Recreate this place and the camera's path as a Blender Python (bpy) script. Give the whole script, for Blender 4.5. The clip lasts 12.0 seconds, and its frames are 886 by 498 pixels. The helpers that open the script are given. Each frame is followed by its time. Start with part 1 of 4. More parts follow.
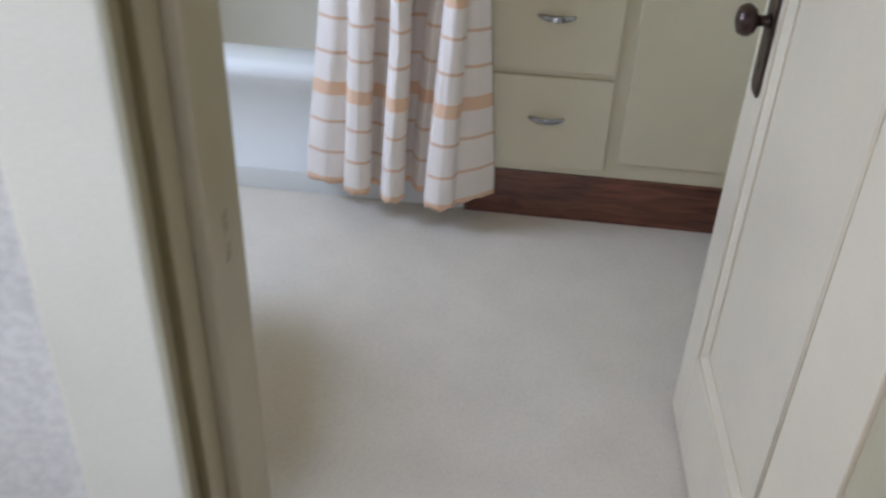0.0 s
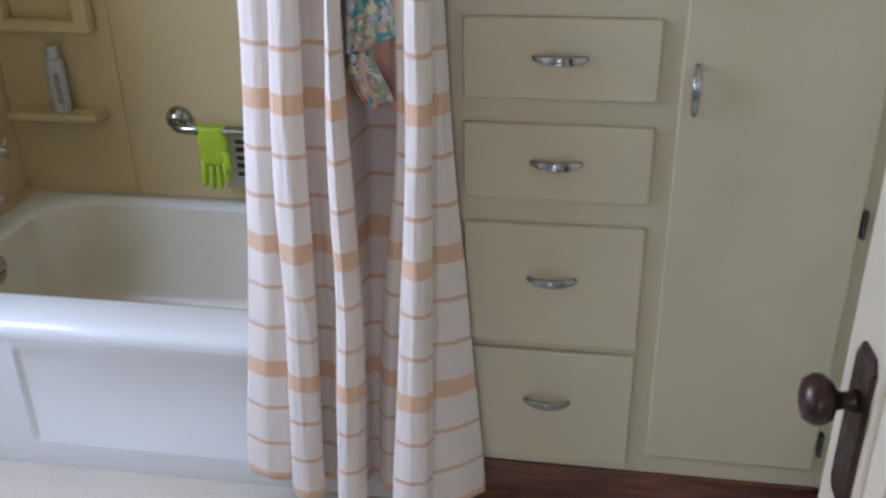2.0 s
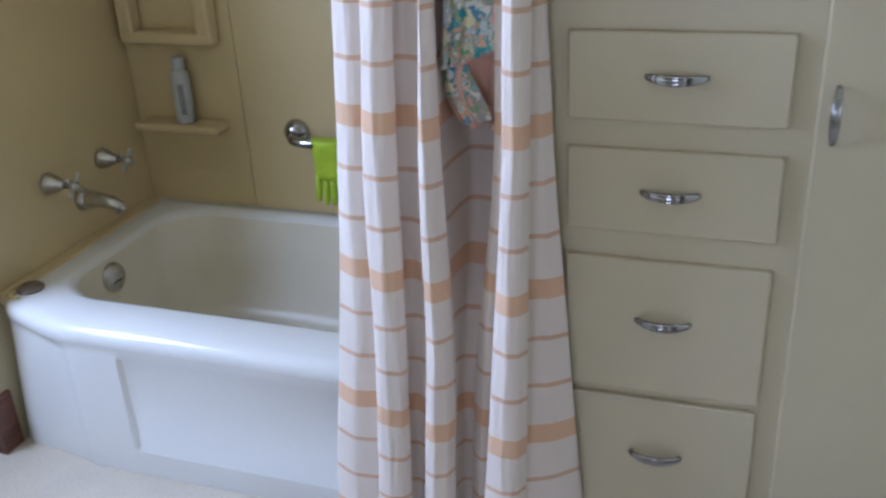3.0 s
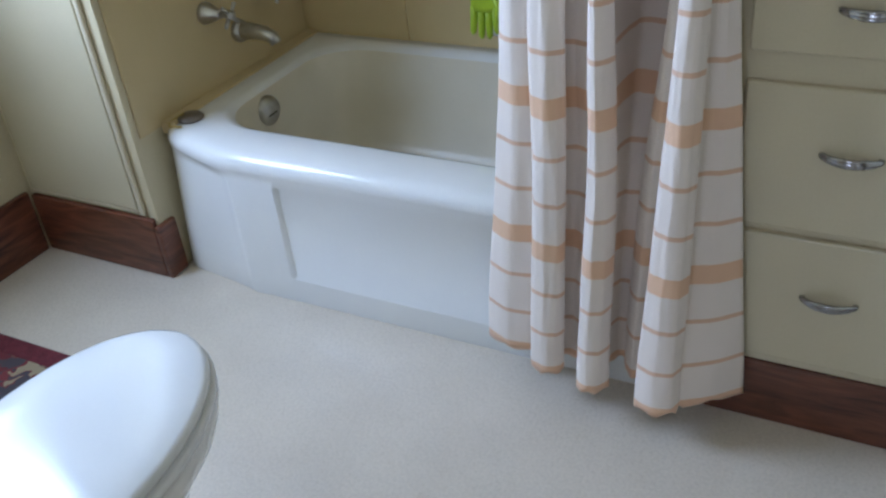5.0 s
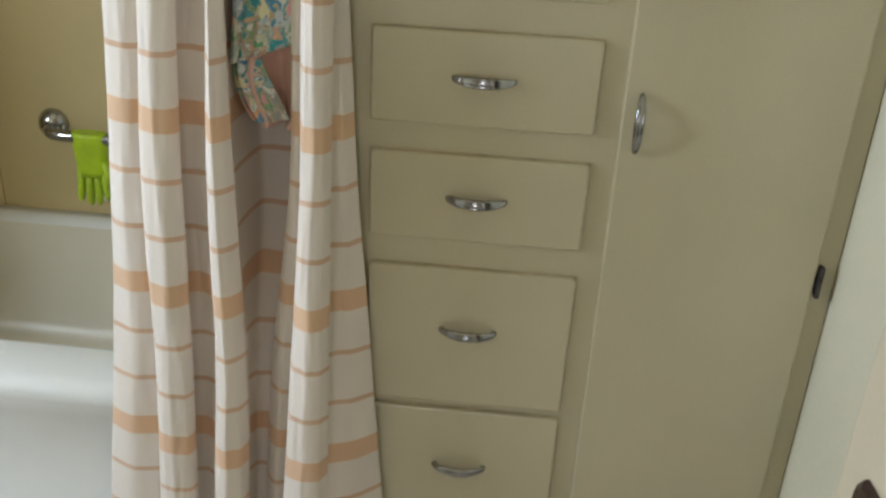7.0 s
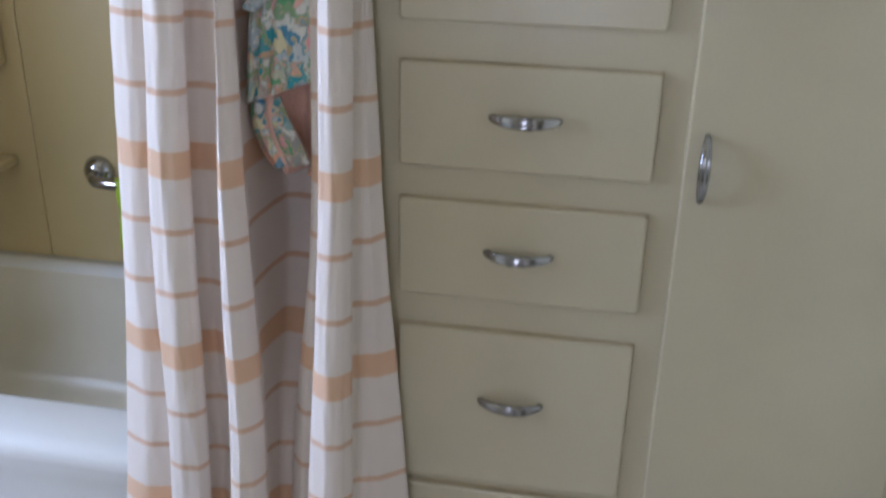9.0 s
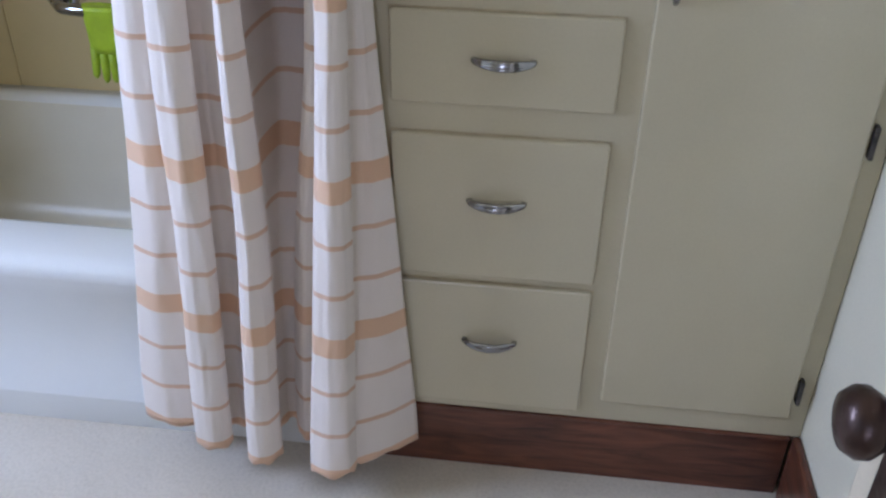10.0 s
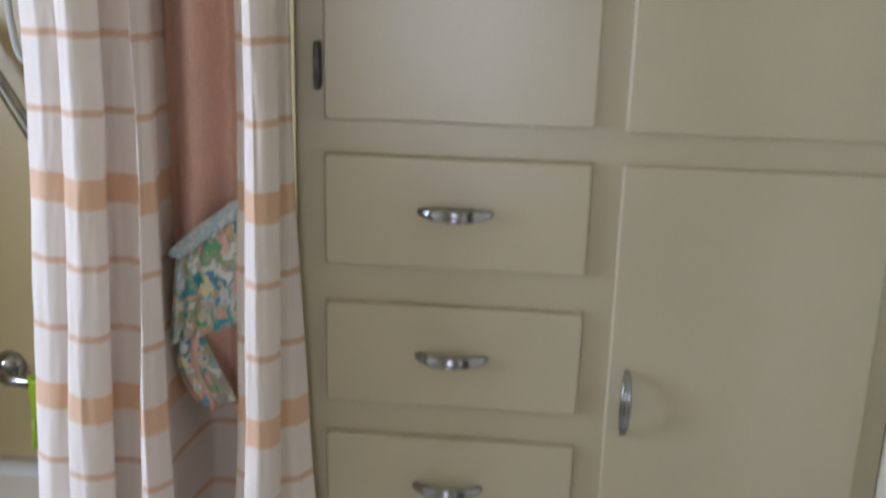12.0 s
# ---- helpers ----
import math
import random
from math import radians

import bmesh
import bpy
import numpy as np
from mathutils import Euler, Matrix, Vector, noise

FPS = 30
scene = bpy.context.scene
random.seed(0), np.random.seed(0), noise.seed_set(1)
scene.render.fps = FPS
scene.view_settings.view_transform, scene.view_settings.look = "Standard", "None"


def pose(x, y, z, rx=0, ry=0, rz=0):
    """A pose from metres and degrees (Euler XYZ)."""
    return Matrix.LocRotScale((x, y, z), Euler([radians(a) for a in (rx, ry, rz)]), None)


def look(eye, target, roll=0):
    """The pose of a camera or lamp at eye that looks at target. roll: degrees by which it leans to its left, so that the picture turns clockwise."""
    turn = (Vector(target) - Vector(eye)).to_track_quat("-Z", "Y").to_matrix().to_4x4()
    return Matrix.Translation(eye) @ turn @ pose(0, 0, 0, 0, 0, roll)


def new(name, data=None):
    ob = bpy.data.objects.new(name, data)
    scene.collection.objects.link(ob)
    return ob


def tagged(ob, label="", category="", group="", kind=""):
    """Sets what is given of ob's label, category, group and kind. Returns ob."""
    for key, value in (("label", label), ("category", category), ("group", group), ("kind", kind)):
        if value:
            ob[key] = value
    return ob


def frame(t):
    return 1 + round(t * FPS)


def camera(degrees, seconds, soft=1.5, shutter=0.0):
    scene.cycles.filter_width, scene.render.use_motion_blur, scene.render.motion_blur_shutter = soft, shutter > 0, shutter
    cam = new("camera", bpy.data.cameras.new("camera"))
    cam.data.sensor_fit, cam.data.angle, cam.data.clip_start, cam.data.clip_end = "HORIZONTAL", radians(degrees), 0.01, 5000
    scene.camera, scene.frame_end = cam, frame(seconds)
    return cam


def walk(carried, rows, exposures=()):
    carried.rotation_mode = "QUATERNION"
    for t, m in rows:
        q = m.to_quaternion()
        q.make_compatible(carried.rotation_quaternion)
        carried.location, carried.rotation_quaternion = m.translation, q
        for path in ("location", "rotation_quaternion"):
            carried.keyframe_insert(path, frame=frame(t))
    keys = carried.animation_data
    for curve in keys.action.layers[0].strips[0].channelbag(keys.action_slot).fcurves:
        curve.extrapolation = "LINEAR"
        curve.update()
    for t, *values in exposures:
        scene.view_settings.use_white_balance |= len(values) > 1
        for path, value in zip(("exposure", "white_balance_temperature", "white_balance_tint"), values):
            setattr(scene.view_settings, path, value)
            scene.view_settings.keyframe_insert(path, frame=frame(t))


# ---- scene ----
cam = camera(50.86, 12.0, soft=2.3, shutter=0.4)
PATH = [
    (0.0, look((-0.618, -2.399, 1.493), (-0.795, -0.754, 0.367), 2.34)),
    (0.3, look((-0.585, -2.256, 1.477), (-0.694, -0.596, 0.370), 1.87)),
    (0.5, look((-0.547, -2.159, 1.478), (-0.652, -0.480, 0.398), 1.56)),
    (0.6, look((-0.532, -2.132, 1.483), (-0.645, -0.446, 0.414), 1.36)),
    (1.0, look((-0.475, -1.923, 1.481), (-0.674, -0.205, 0.480), 0.21)),
    (1.5, look((-0.490, -1.797, 1.481), (-0.747, -0.033, 0.577), -0.05)),
    (2.0, look((-0.533, -1.677, 1.516), (-0.837, 0.090, 0.635), -1.05)),
    (2.5, look((-0.506, -1.596, 1.513), (-0.950, 0.151, 0.652), -1.49)),
    (3.0, look((-0.463, -1.516, 1.485), (-1.085, 0.184, 0.636), -3.1)),
    (3.5, look((-0.484, -1.471, 1.456), (-1.233, 0.160, 0.573), -3.78)),
    (5.3, look((-0.524, -1.519, 1.407), (-1.381, -0.088, 0.303), -6.84)),
    (5.5, look((-0.539, -1.553, 1.413), (-1.289, -0.046, 0.332), -4.78)),
    (6.0, look((-0.585, -1.547, 1.467), (-1.029, 0.100, 0.423), -0.86)),
    (6.5, look((-0.590, -1.498, 1.451), (-0.789, 0.255, 0.510), 2.30)),
    (7.0, look((-0.543, -1.419, 1.471), (-0.679, 0.376, 0.598), 2.97)),
    (8.8, look((-0.501, -1.235, 1.451), (-0.807, 0.595, 0.701), 1.75)),
    (9.0, look((-0.485, -1.250, 1.409), (-0.814, 0.564, 0.633), 1.2)),
    (9.5, look((-0.528, -1.340, 1.390), (-0.763, 0.408, 0.449), 1.1)),
    (10.0, look((-0.536, -1.362, 1.414), (-0.723, 0.303, 0.324), 1.0)),
    (10.5, look((-0.522, -1.360, 1.448), (-0.698, 0.305, 0.355), 0.4)),
    (11.0, look((-0.536, -1.318, 1.494), (-0.675, 0.433, 0.539), 1.2)),
    (11.5, look((-0.539, -1.277, 1.526), (-0.667, 0.577, 0.785), 1.5)),
    (12.0, look((-0.507, -1.217, 1.573), (-0.678, 0.702, 1.038), 1.5)),
]
walk(cam, PATH, [(0.0, -0.04, 5650, 20), (0.5, -0.1, 5750, 22), (2.5, -0.13, 5480, 25), (3.5, -0.03, 5200, 21), (5.5, -0.5, 5550, 17), (6.0, -0.74, 6000, 17), (6.5, -0.2, 6350, 14), (7.2, -0.14, 6650, 11), (8.8, -0.15, 5630, 23), (9.5, -0.06, 5380, 24), (10.5, -0.09, 5380, 25), (11.0, -0.13, 5550, 22), (11.5, -0.22, 5900, 22), (12.0, -0.15, 5930, 22)])

# ---- world, sun, window light ----
world = bpy.data.worlds.new("sky_world")
scene.world = world
world.use_nodes = True
wn = world.node_tree
sky = wn.nodes.new("ShaderNodeTexSky")
sky.sky_type, sky.sun_disc = "NISHITA", False
sky.sun_elevation, sky.sun_rotation = radians(48), radians(200)
wn.links.new(sky.outputs[0], wn.nodes["Background"].inputs[0])
wn.nodes["Background"].inputs[1].default_value = 0.12

sun = new("sun", bpy.data.lights.new("sun", "SUN"))
sun.data.energy, sun.data.angle, sun.data.color = 2.5, radians(0.6), (1.0, 0.95, 0.86)
sun.matrix_world = look((2, 6, 8), (0, 0, 0))


def window_light(name, place, target, w, h, power, color):
    lamp = new(name, bpy.data.lights.new(name, "AREA"))
    lamp.data.shape, lamp.data.size, lamp.data.size_y = "RECTANGLE", w, h
    lamp.data.energy, lamp.data.color = power, color
    lamp.matrix_world = look(place, target)
    return lamp


ROOM_WINDOW = (-1.05, -0.27, 1.0, 1.92)      # y0, y1, z0, z1 in the left wall
HALL_WINDOW = (-1.16, -0.56, 0.87, 2.03)      # x0, x1, z0, z1 in the far hall wall
HALL_Y = -3.3
SIDE_WINDOW = (-3.0, -2.1, 0.75, 1.95)         # y0, y1, z0, z1 in the left hall wall
HALL_X = -2.3
window_light("daylight_room", (-2.80, -0.66, 1.46), (-0.4, -0.40, 0.85), 0.74, 0.88, 44.0, (0.69, 0.84, 1.0))
window_light("daylight_hall", (-0.86, HALL_Y - 0.02, 1.45), (-0.80, 0.0, 0.8), 0.50, 1.06, 9.5, (0.90, 0.94, 1.0))
window_light("daylight_hall_side", (HALL_X - 0.02, -2.55, 1.35), (0.4, -2.0, 1.0), 0.86, 1.16, 11.5, (0.95, 0.94, 0.90))

# ---- materials ----


def material(name, color, rough=0.5, metal=0.0, mottle=0.06, scale=6.0, grain=0.03, grain_scale=180.0, bump=0.05, bump_scale=120.0,
             second=None, coat=0.0):
    """Base colour varied at two scales, with fine relief."""
    m = bpy.data.materials.new(name)
    m.use_nodes = True
    t = m.node_tree
    b = t.nodes["Principled BSDF"]
    b.inputs["Roughness"].default_value = rough
    b.inputs["Metallic"].default_value = metal
    b.inputs["Coat Weight"].default_value = coat
    b.inputs["Coat Roughness"].default_value = 0.12
    pos = t.nodes.new("ShaderNodeTexCoord")
    n1 = t.nodes.new("ShaderNodeTexNoise")
    n1.inputs["Scale"].default_value, n1.inputs["Detail"].default_value = scale, 4.0
    n2 = t.nodes.new("ShaderNodeTexNoise")
    n2.inputs["Scale"].default_value, n2.inputs["Detail"].default_value = grain_scale, 2.0
    t.links.new(pos.outputs["Object"], n1.inputs["Vector"])
    t.links.new(pos.outputs["Object"], n2.inputs["Vector"])
    r1 = t.nodes.new("ShaderNodeValToRGB")
    a = [max(0.0, c * (1 - mottle)) for c in color]
    z = [min(1.0, c * (1 + mottle)) for c in color] if second is None else list(second)
    r1.color_ramp.elements[0].color, r1.color_ramp.elements[1].color = (*a, 1), (*z, 1)
    r1.color_ramp.elements[0].position, r1.color_ramp.elements[1].position = 0.35, 0.65
    t.links.new(n1.outputs["Fac"], r1.inputs["Fac"])
    mix = t.nodes.new("ShaderNodeMix")
    mix.data_type, mix.blend_type = "RGBA", "MULTIPLY"
    mix.inputs[0].default_value = 1.0
    r2 = t.nodes.new("ShaderNodeValToRGB")
    r2.color_ramp.elements[0].color = (1 - grain,) * 3 + (1,)
    r2.color_ramp.elements[1].color = (1.0, 1.0, 1.0, 1)
    r2.color_ramp.elements[0].position, r2.color_ramp.elements[1].position = 0.38, 0.6
    t.links.new(n2.outputs["Fac"], r2.inputs["Fac"])
    t.links.new(r1.outputs["Color"], mix.inputs[6])
    t.links.new(r2.outputs["Color"], mix.inputs[7])
    t.links.new(mix.outputs[2], b.inputs["Base Color"])
    n3 = t.nodes.new("ShaderNodeTexNoise")
    n3.inputs["Scale"].default_value, n3.inputs["Detail"].default_value = bump_scale, 3.0
    t.links.new(pos.outputs["Object"], n3.inputs["Vector"])
    bm = t.nodes.new("ShaderNodeBump")
    bm.inputs["Strength"].default_value, bm.inputs["Distance"].default_value = bump, 0.01
    t.links.new(n3.outputs["Fac"], bm.inputs["Height"])
    t.links.new(bm.outputs["Normal"], b.inputs["Normal"])
    return m


CABINET = material("cream_gloss_paint", (0.57, 0.505, 0.345), 0.20, mottle=0.035, scale=3.0, grain=0.02, bump=0.04, bump_scale=26.0)


def brushed(m, stretch, strength):
    """Adds fine level brush marks to the relief of a paint."""
    t = m.node_tree
    b = t.nodes["Principled BSDF"]
    first = b.inputs["Normal"].links[0].from_node
    pos = t.nodes.new("ShaderNodeTexCoord")
    mp = t.nodes.new("ShaderNodeMapping")
    mp.inputs["Scale"].default_value = stretch
    n = t.nodes.new("ShaderNodeTexNoise")
    n.inputs["Scale"].default_value, n.inputs["Detail"].default_value = 1.0, 3.0
    t.links.new(pos.outputs["Object"], mp.inputs["Vector"])
    t.links.new(mp.outputs["Vector"], n.inputs["Vector"])
    bp = t.nodes.new("ShaderNodeBump")
    bp.inputs["Strength"].default_value, bp.inputs["Distance"].default_value = strength, 0.01
    t.links.new(n.outputs["Fac"], bp.inputs["Height"])
    t.links.new(first.outputs["Normal"], bp.inputs["Normal"])
    t.links.new(bp.outputs["Normal"], b.inputs["Normal"])


brushed(CABINET, (24.0, 24.0, 1900.0), 0.05)
CABINET.node_tree.nodes["Principled BSDF"].inputs["Specular IOR Level"].default_value = 0.8
WALLPAINT = material("cream_wall_paint", (0.58, 0.505, 0.325), 0.5, mottle=0.04, scale=2.5, grain=0.03, bump=0.10, bump_scale=60.0)
# wall paint made paler: window light on the right wall is in the colour
LITWALL = material("lit_cream_wall_paint", (0.74, 0.69, 0.54), 0.45, mottle=0.04, scale=2.5, grain=0.03, bump=0.10, bump_scale=60.0)
SURROUND = material("cream_surround_panel", (0.59, 0.468, 0.25), 0.30, mottle=0.05, scale=2.0, grain=0.02, bump=0.05, bump_scale=40.0)
HALLPAPER = material("pale_textured_wallpaper", (0.74, 0.74, 0.68), 0.7, mottle=0.05, scale=5.0, grain=0.14, grain_scale=70.0, bump=0.25, bump_scale=70.0)
TRIM = material("cream_trim_paint", (0.60, 0.53, 0.37), 0.32, mottle=0.04, scale=4.0, bump=0.08, bump_scale=30.0)
DOORPAINT = material("door_cream_paint", (0.63, 0.545, 0.40), 0.28, mottle=0.035, scale=3.0, bump=0.12, bump_scale=22.0)
# cream trim darkened to olive: shade inside the opening is in this colour
JAMBSHADE = material("shaded_cream_jamb", (0.44, 0.385, 0.25), 0.35, mottle=0.05, scale=5.0, bump=0.10, bump_scale=30.0)
# pale hall paint, lightened further to make up for weak hall light
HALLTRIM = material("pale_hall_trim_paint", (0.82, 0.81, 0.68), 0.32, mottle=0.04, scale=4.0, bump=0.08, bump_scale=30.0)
# basin enamel, its shade and the warm bounce of the walls put into the colour
SHADEDENAMEL = material("shaded_enamel", (0.70, 0.635, 0.50), 0.30, mottle=0.05, scale=2.5, second=(0.74, 0.69, 0.58), grain=0.015, bump=0.015, bump_scale=10.0)
CEILING = material("ceiling_cream", (0.72, 0.63, 0.44), 0.8, bump=0.2, bump_scale=50.0)
ENAMEL = material("white_enamel", (0.80, 0.80, 0.78), 0.12, mottle=0.015, scale=3.0, grain=0.01, bump=0.015, bump_scale=10.0, coat=0.3)
CERAMIC = material("white_ceramic", (0.82, 0.82, 0.80), 0.10, mottle=0.012, grain=0.01, bump=0.01, bump_scale=8.0, coat=0.4)
LIDPLASTIC = material("white_lid_paint", (0.74, 0.75, 0.75), 0.14, mottle=0.012, grain=0.01, bump=0.015, bump_scale=9.0, coat=0.3)
CHROME = material("worn_chrome", (0.40, 0.40, 0.41), 0.13, 1.0, mottle=0.08, scale=60.0, bump=0.03, bump_scale=90.0)
# hinge chrome darkened: the dark that it mirrors is put into its colour
HINGEMETAL = material("dark_mirroring_hinge_metal", (0.09, 0.08, 0.075), 0.35, 0.7, mottle=0.4, scale=90.0, bump=0.1)
STEEL = material("brushed_steel", (0.50, 0.49, 0.47), 0.30, 1.0, mottle=0.10, scale=40.0, bump=0.04, bump_scale=200.0)
BRONZE = material("dark_bronze", (0.060, 0.035, 0.028), 0.30, 0.6, mottle=0.35, scale=30.0, bump=0.15, bump_scale=60.0)
GLOVE = material("lime_rubber", (0.42, 0.58, 0.02), 0.45, mottle=0.10, scale=20.0, bump=0.15, bump_scale=90.0)
PINK = material("pink_terry", (0.88, 0.57, 0.44), 0.9, mottle=0.06, scale=8.0, grain=0.16, grain_scale=420.0, bump=0.4, bump_scale=420.0)
STOPPER = material("grey_brown_rubber", (0.15, 0.12, 0.095), 0.45, mottle=0.25, scale=40.0)
# near-black in place of the shade inside the slot and the keyhole
OPENINGDARK = material("dark_opening", (0.06, 0.045, 0.03), 0.5, mottle=0.2)
BRASS = material("tarnished_brass", (0.45, 0.34, 0.12), 0.4, 0.8, mottle=0.2)
BOTTLE = material("grey_white_plastic", (0.44, 0.45, 0.43), 0.35, mottle=0.04)
STRIPGREY = material("dull_grey_strip", (0.24, 0.25, 0.24), 0.45, mottle=0.15, scale=40.0)
PAPERWHITE = material("white_packaging", (0.72, 0.72, 0.70), 0.4, mottle=0.05)
PAPERDARK = material("dark_print", (0.07, 0.07, 0.08), 0.4, mottle=0.3, scale=50.0)
# stands for both the shade and the grime of narrow joints
JOINT = material("joint_shade_and_grime", (0.44, 0.36, 0.225), 0.6, mottle=0.2, scale=30.0)
MORTISE = material("mortise_shade", (0.36, 0.31, 0.20), 0.7, mottle=0.3, scale=80.0)
GLASS = bpy.data.materials.new("window_glass")
GLASS.use_nodes = True
gb = GLASS.node_tree.nodes["Principled BSDF"]
gb.inputs["Transmission Weight"].default_value, gb.inputs["Roughness"].default_value, gb.inputs["IOR"].default_value = 1.0, 0.0, 1.45


def floor_material():
    m = material("speckled_sheet_vinyl", (0.65, 0.58, 0.48), 0.28, mottle=0.03, scale=7.0, grain=0.08, grain_scale=150.0, bump=0.06, bump_scale=110.0)
    t = m.node_tree
    b = t.nodes["Principled BSDF"]
    v = t.nodes.new("ShaderNodeTexVoronoi")
    v.inputs["Scale"].default_value = 90.0
    pos = t.nodes.new("ShaderNodeTexCoord")
    t.links.new(pos.outputs["Object"], v.inputs["Vector"])
    ramp = t.nodes.new("ShaderNodeValToRGB")
    ramp.color_ramp.elements[0].color, ramp.color_ramp.elements[1].color = (0.95, 0.94, 0.92, 1), (1, 1, 1, 1)
    ramp.color_ramp.elements[0].position, ramp.color_ramp.elements[1].position = 0.1, 0.5
    t.links.new(v.outputs["Distance"], ramp.inputs["Fac"])
    mix = t.nodes.new("ShaderNodeMix")
    mix.data_type, mix.blend_type = "RGBA", "MULTIPLY"
    mix.inputs[0].default_value = 1.0
    source = b.inputs["Base Color"].links[0].from_socket
    t.links.new(source, mix.inputs[6])
    t.links.new(ramp.outputs["Color"], mix.inputs[7])
    t.links.new(mix.outputs[2], b.inputs["Base Color"])
    return m


FLOOR = floor_material()


def wood_material():
    m = bpy.data.materials.new("red_brown_stained_wood")
    m.use_nodes = True
    t = m.node_tree
    b = t.nodes["Principled BSDF"]
    b.inputs["Roughness"].default_value = 0.34
    b.inputs["Coat Weight"].default_value, b.inputs["Coat Roughness"].default_value = 0.25, 0.25
    pos = t.nodes.new("ShaderNodeTexCoord")
    mp = t.nodes.new("ShaderNodeMapping")
    mp.inputs["Scale"].default_value = (1.8, 1.8, 11.0)
    t.links.new(pos.outputs["Object"], mp.inputs["Vector"])
    n1 = t.nodes.new("ShaderNodeTexNoise")
    n1.inputs["Scale"].default_value, n1.inputs["Detail"].default_value, n1.inputs["Distortion"].default_value = 2.6, 7.0, 1.6
    t.links.new(mp.outputs["Vector"], n1.inputs["Vector"])
    n2 = t.nodes.new("ShaderNodeTexNoise")
    n2.inputs["Scale"].default_value = 7.0
    t.links.new(pos.outputs["Object"], n2.inputs["Vector"])
    ramp = t.nodes.new("ShaderNodeValToRGB")
    ramp.color_ramp.elements[0].color, ramp.color_ramp.elements[1].color = (0.050, 0.015, 0.008, 1), (0.20, 0.070, 0.036, 1)
    ramp.color_ramp.elements[0].position, ramp.color_ramp.elements[1].position = 0.30, 0.68
    t.links.new(n1.outputs["Fac"], ramp.inputs["Fac"])
    r2 = t.nodes.new("ShaderNodeValToRGB")
    r2.color_ramp.elements[0].color, r2.color_ramp.elements[1].color = (0.72, 0.70, 0.68, 1), (1.15, 1.1, 1.05, 1)
    t.links.new(n2.outputs["Fac"], r2.inputs["Fac"])
    mix = t.nodes.new("ShaderNodeMix")
    mix.data_type, mix.blend_type = "RGBA", "MULTIPLY"
    mix.inputs[0].default_value = 1.0
    t.links.new(ramp.outputs["Color"], mix.inputs[6])
    t.links.new(r2.outputs["Color"], mix.inputs[7])
    t.links.new(mix.outputs[2], b.inputs["Base Color"])
    bp = t.nodes.new("ShaderNodeBump")
    bp.inputs["Strength"].default_value, bp.inputs["Distance"].default_value = 0.15, 0.01
    t.links.new(n1.outputs["Fac"], bp.inputs["Height"])
    t.links.new(bp.outputs["Normal"], b.inputs["Normal"])
    return m


WOOD = wood_material()


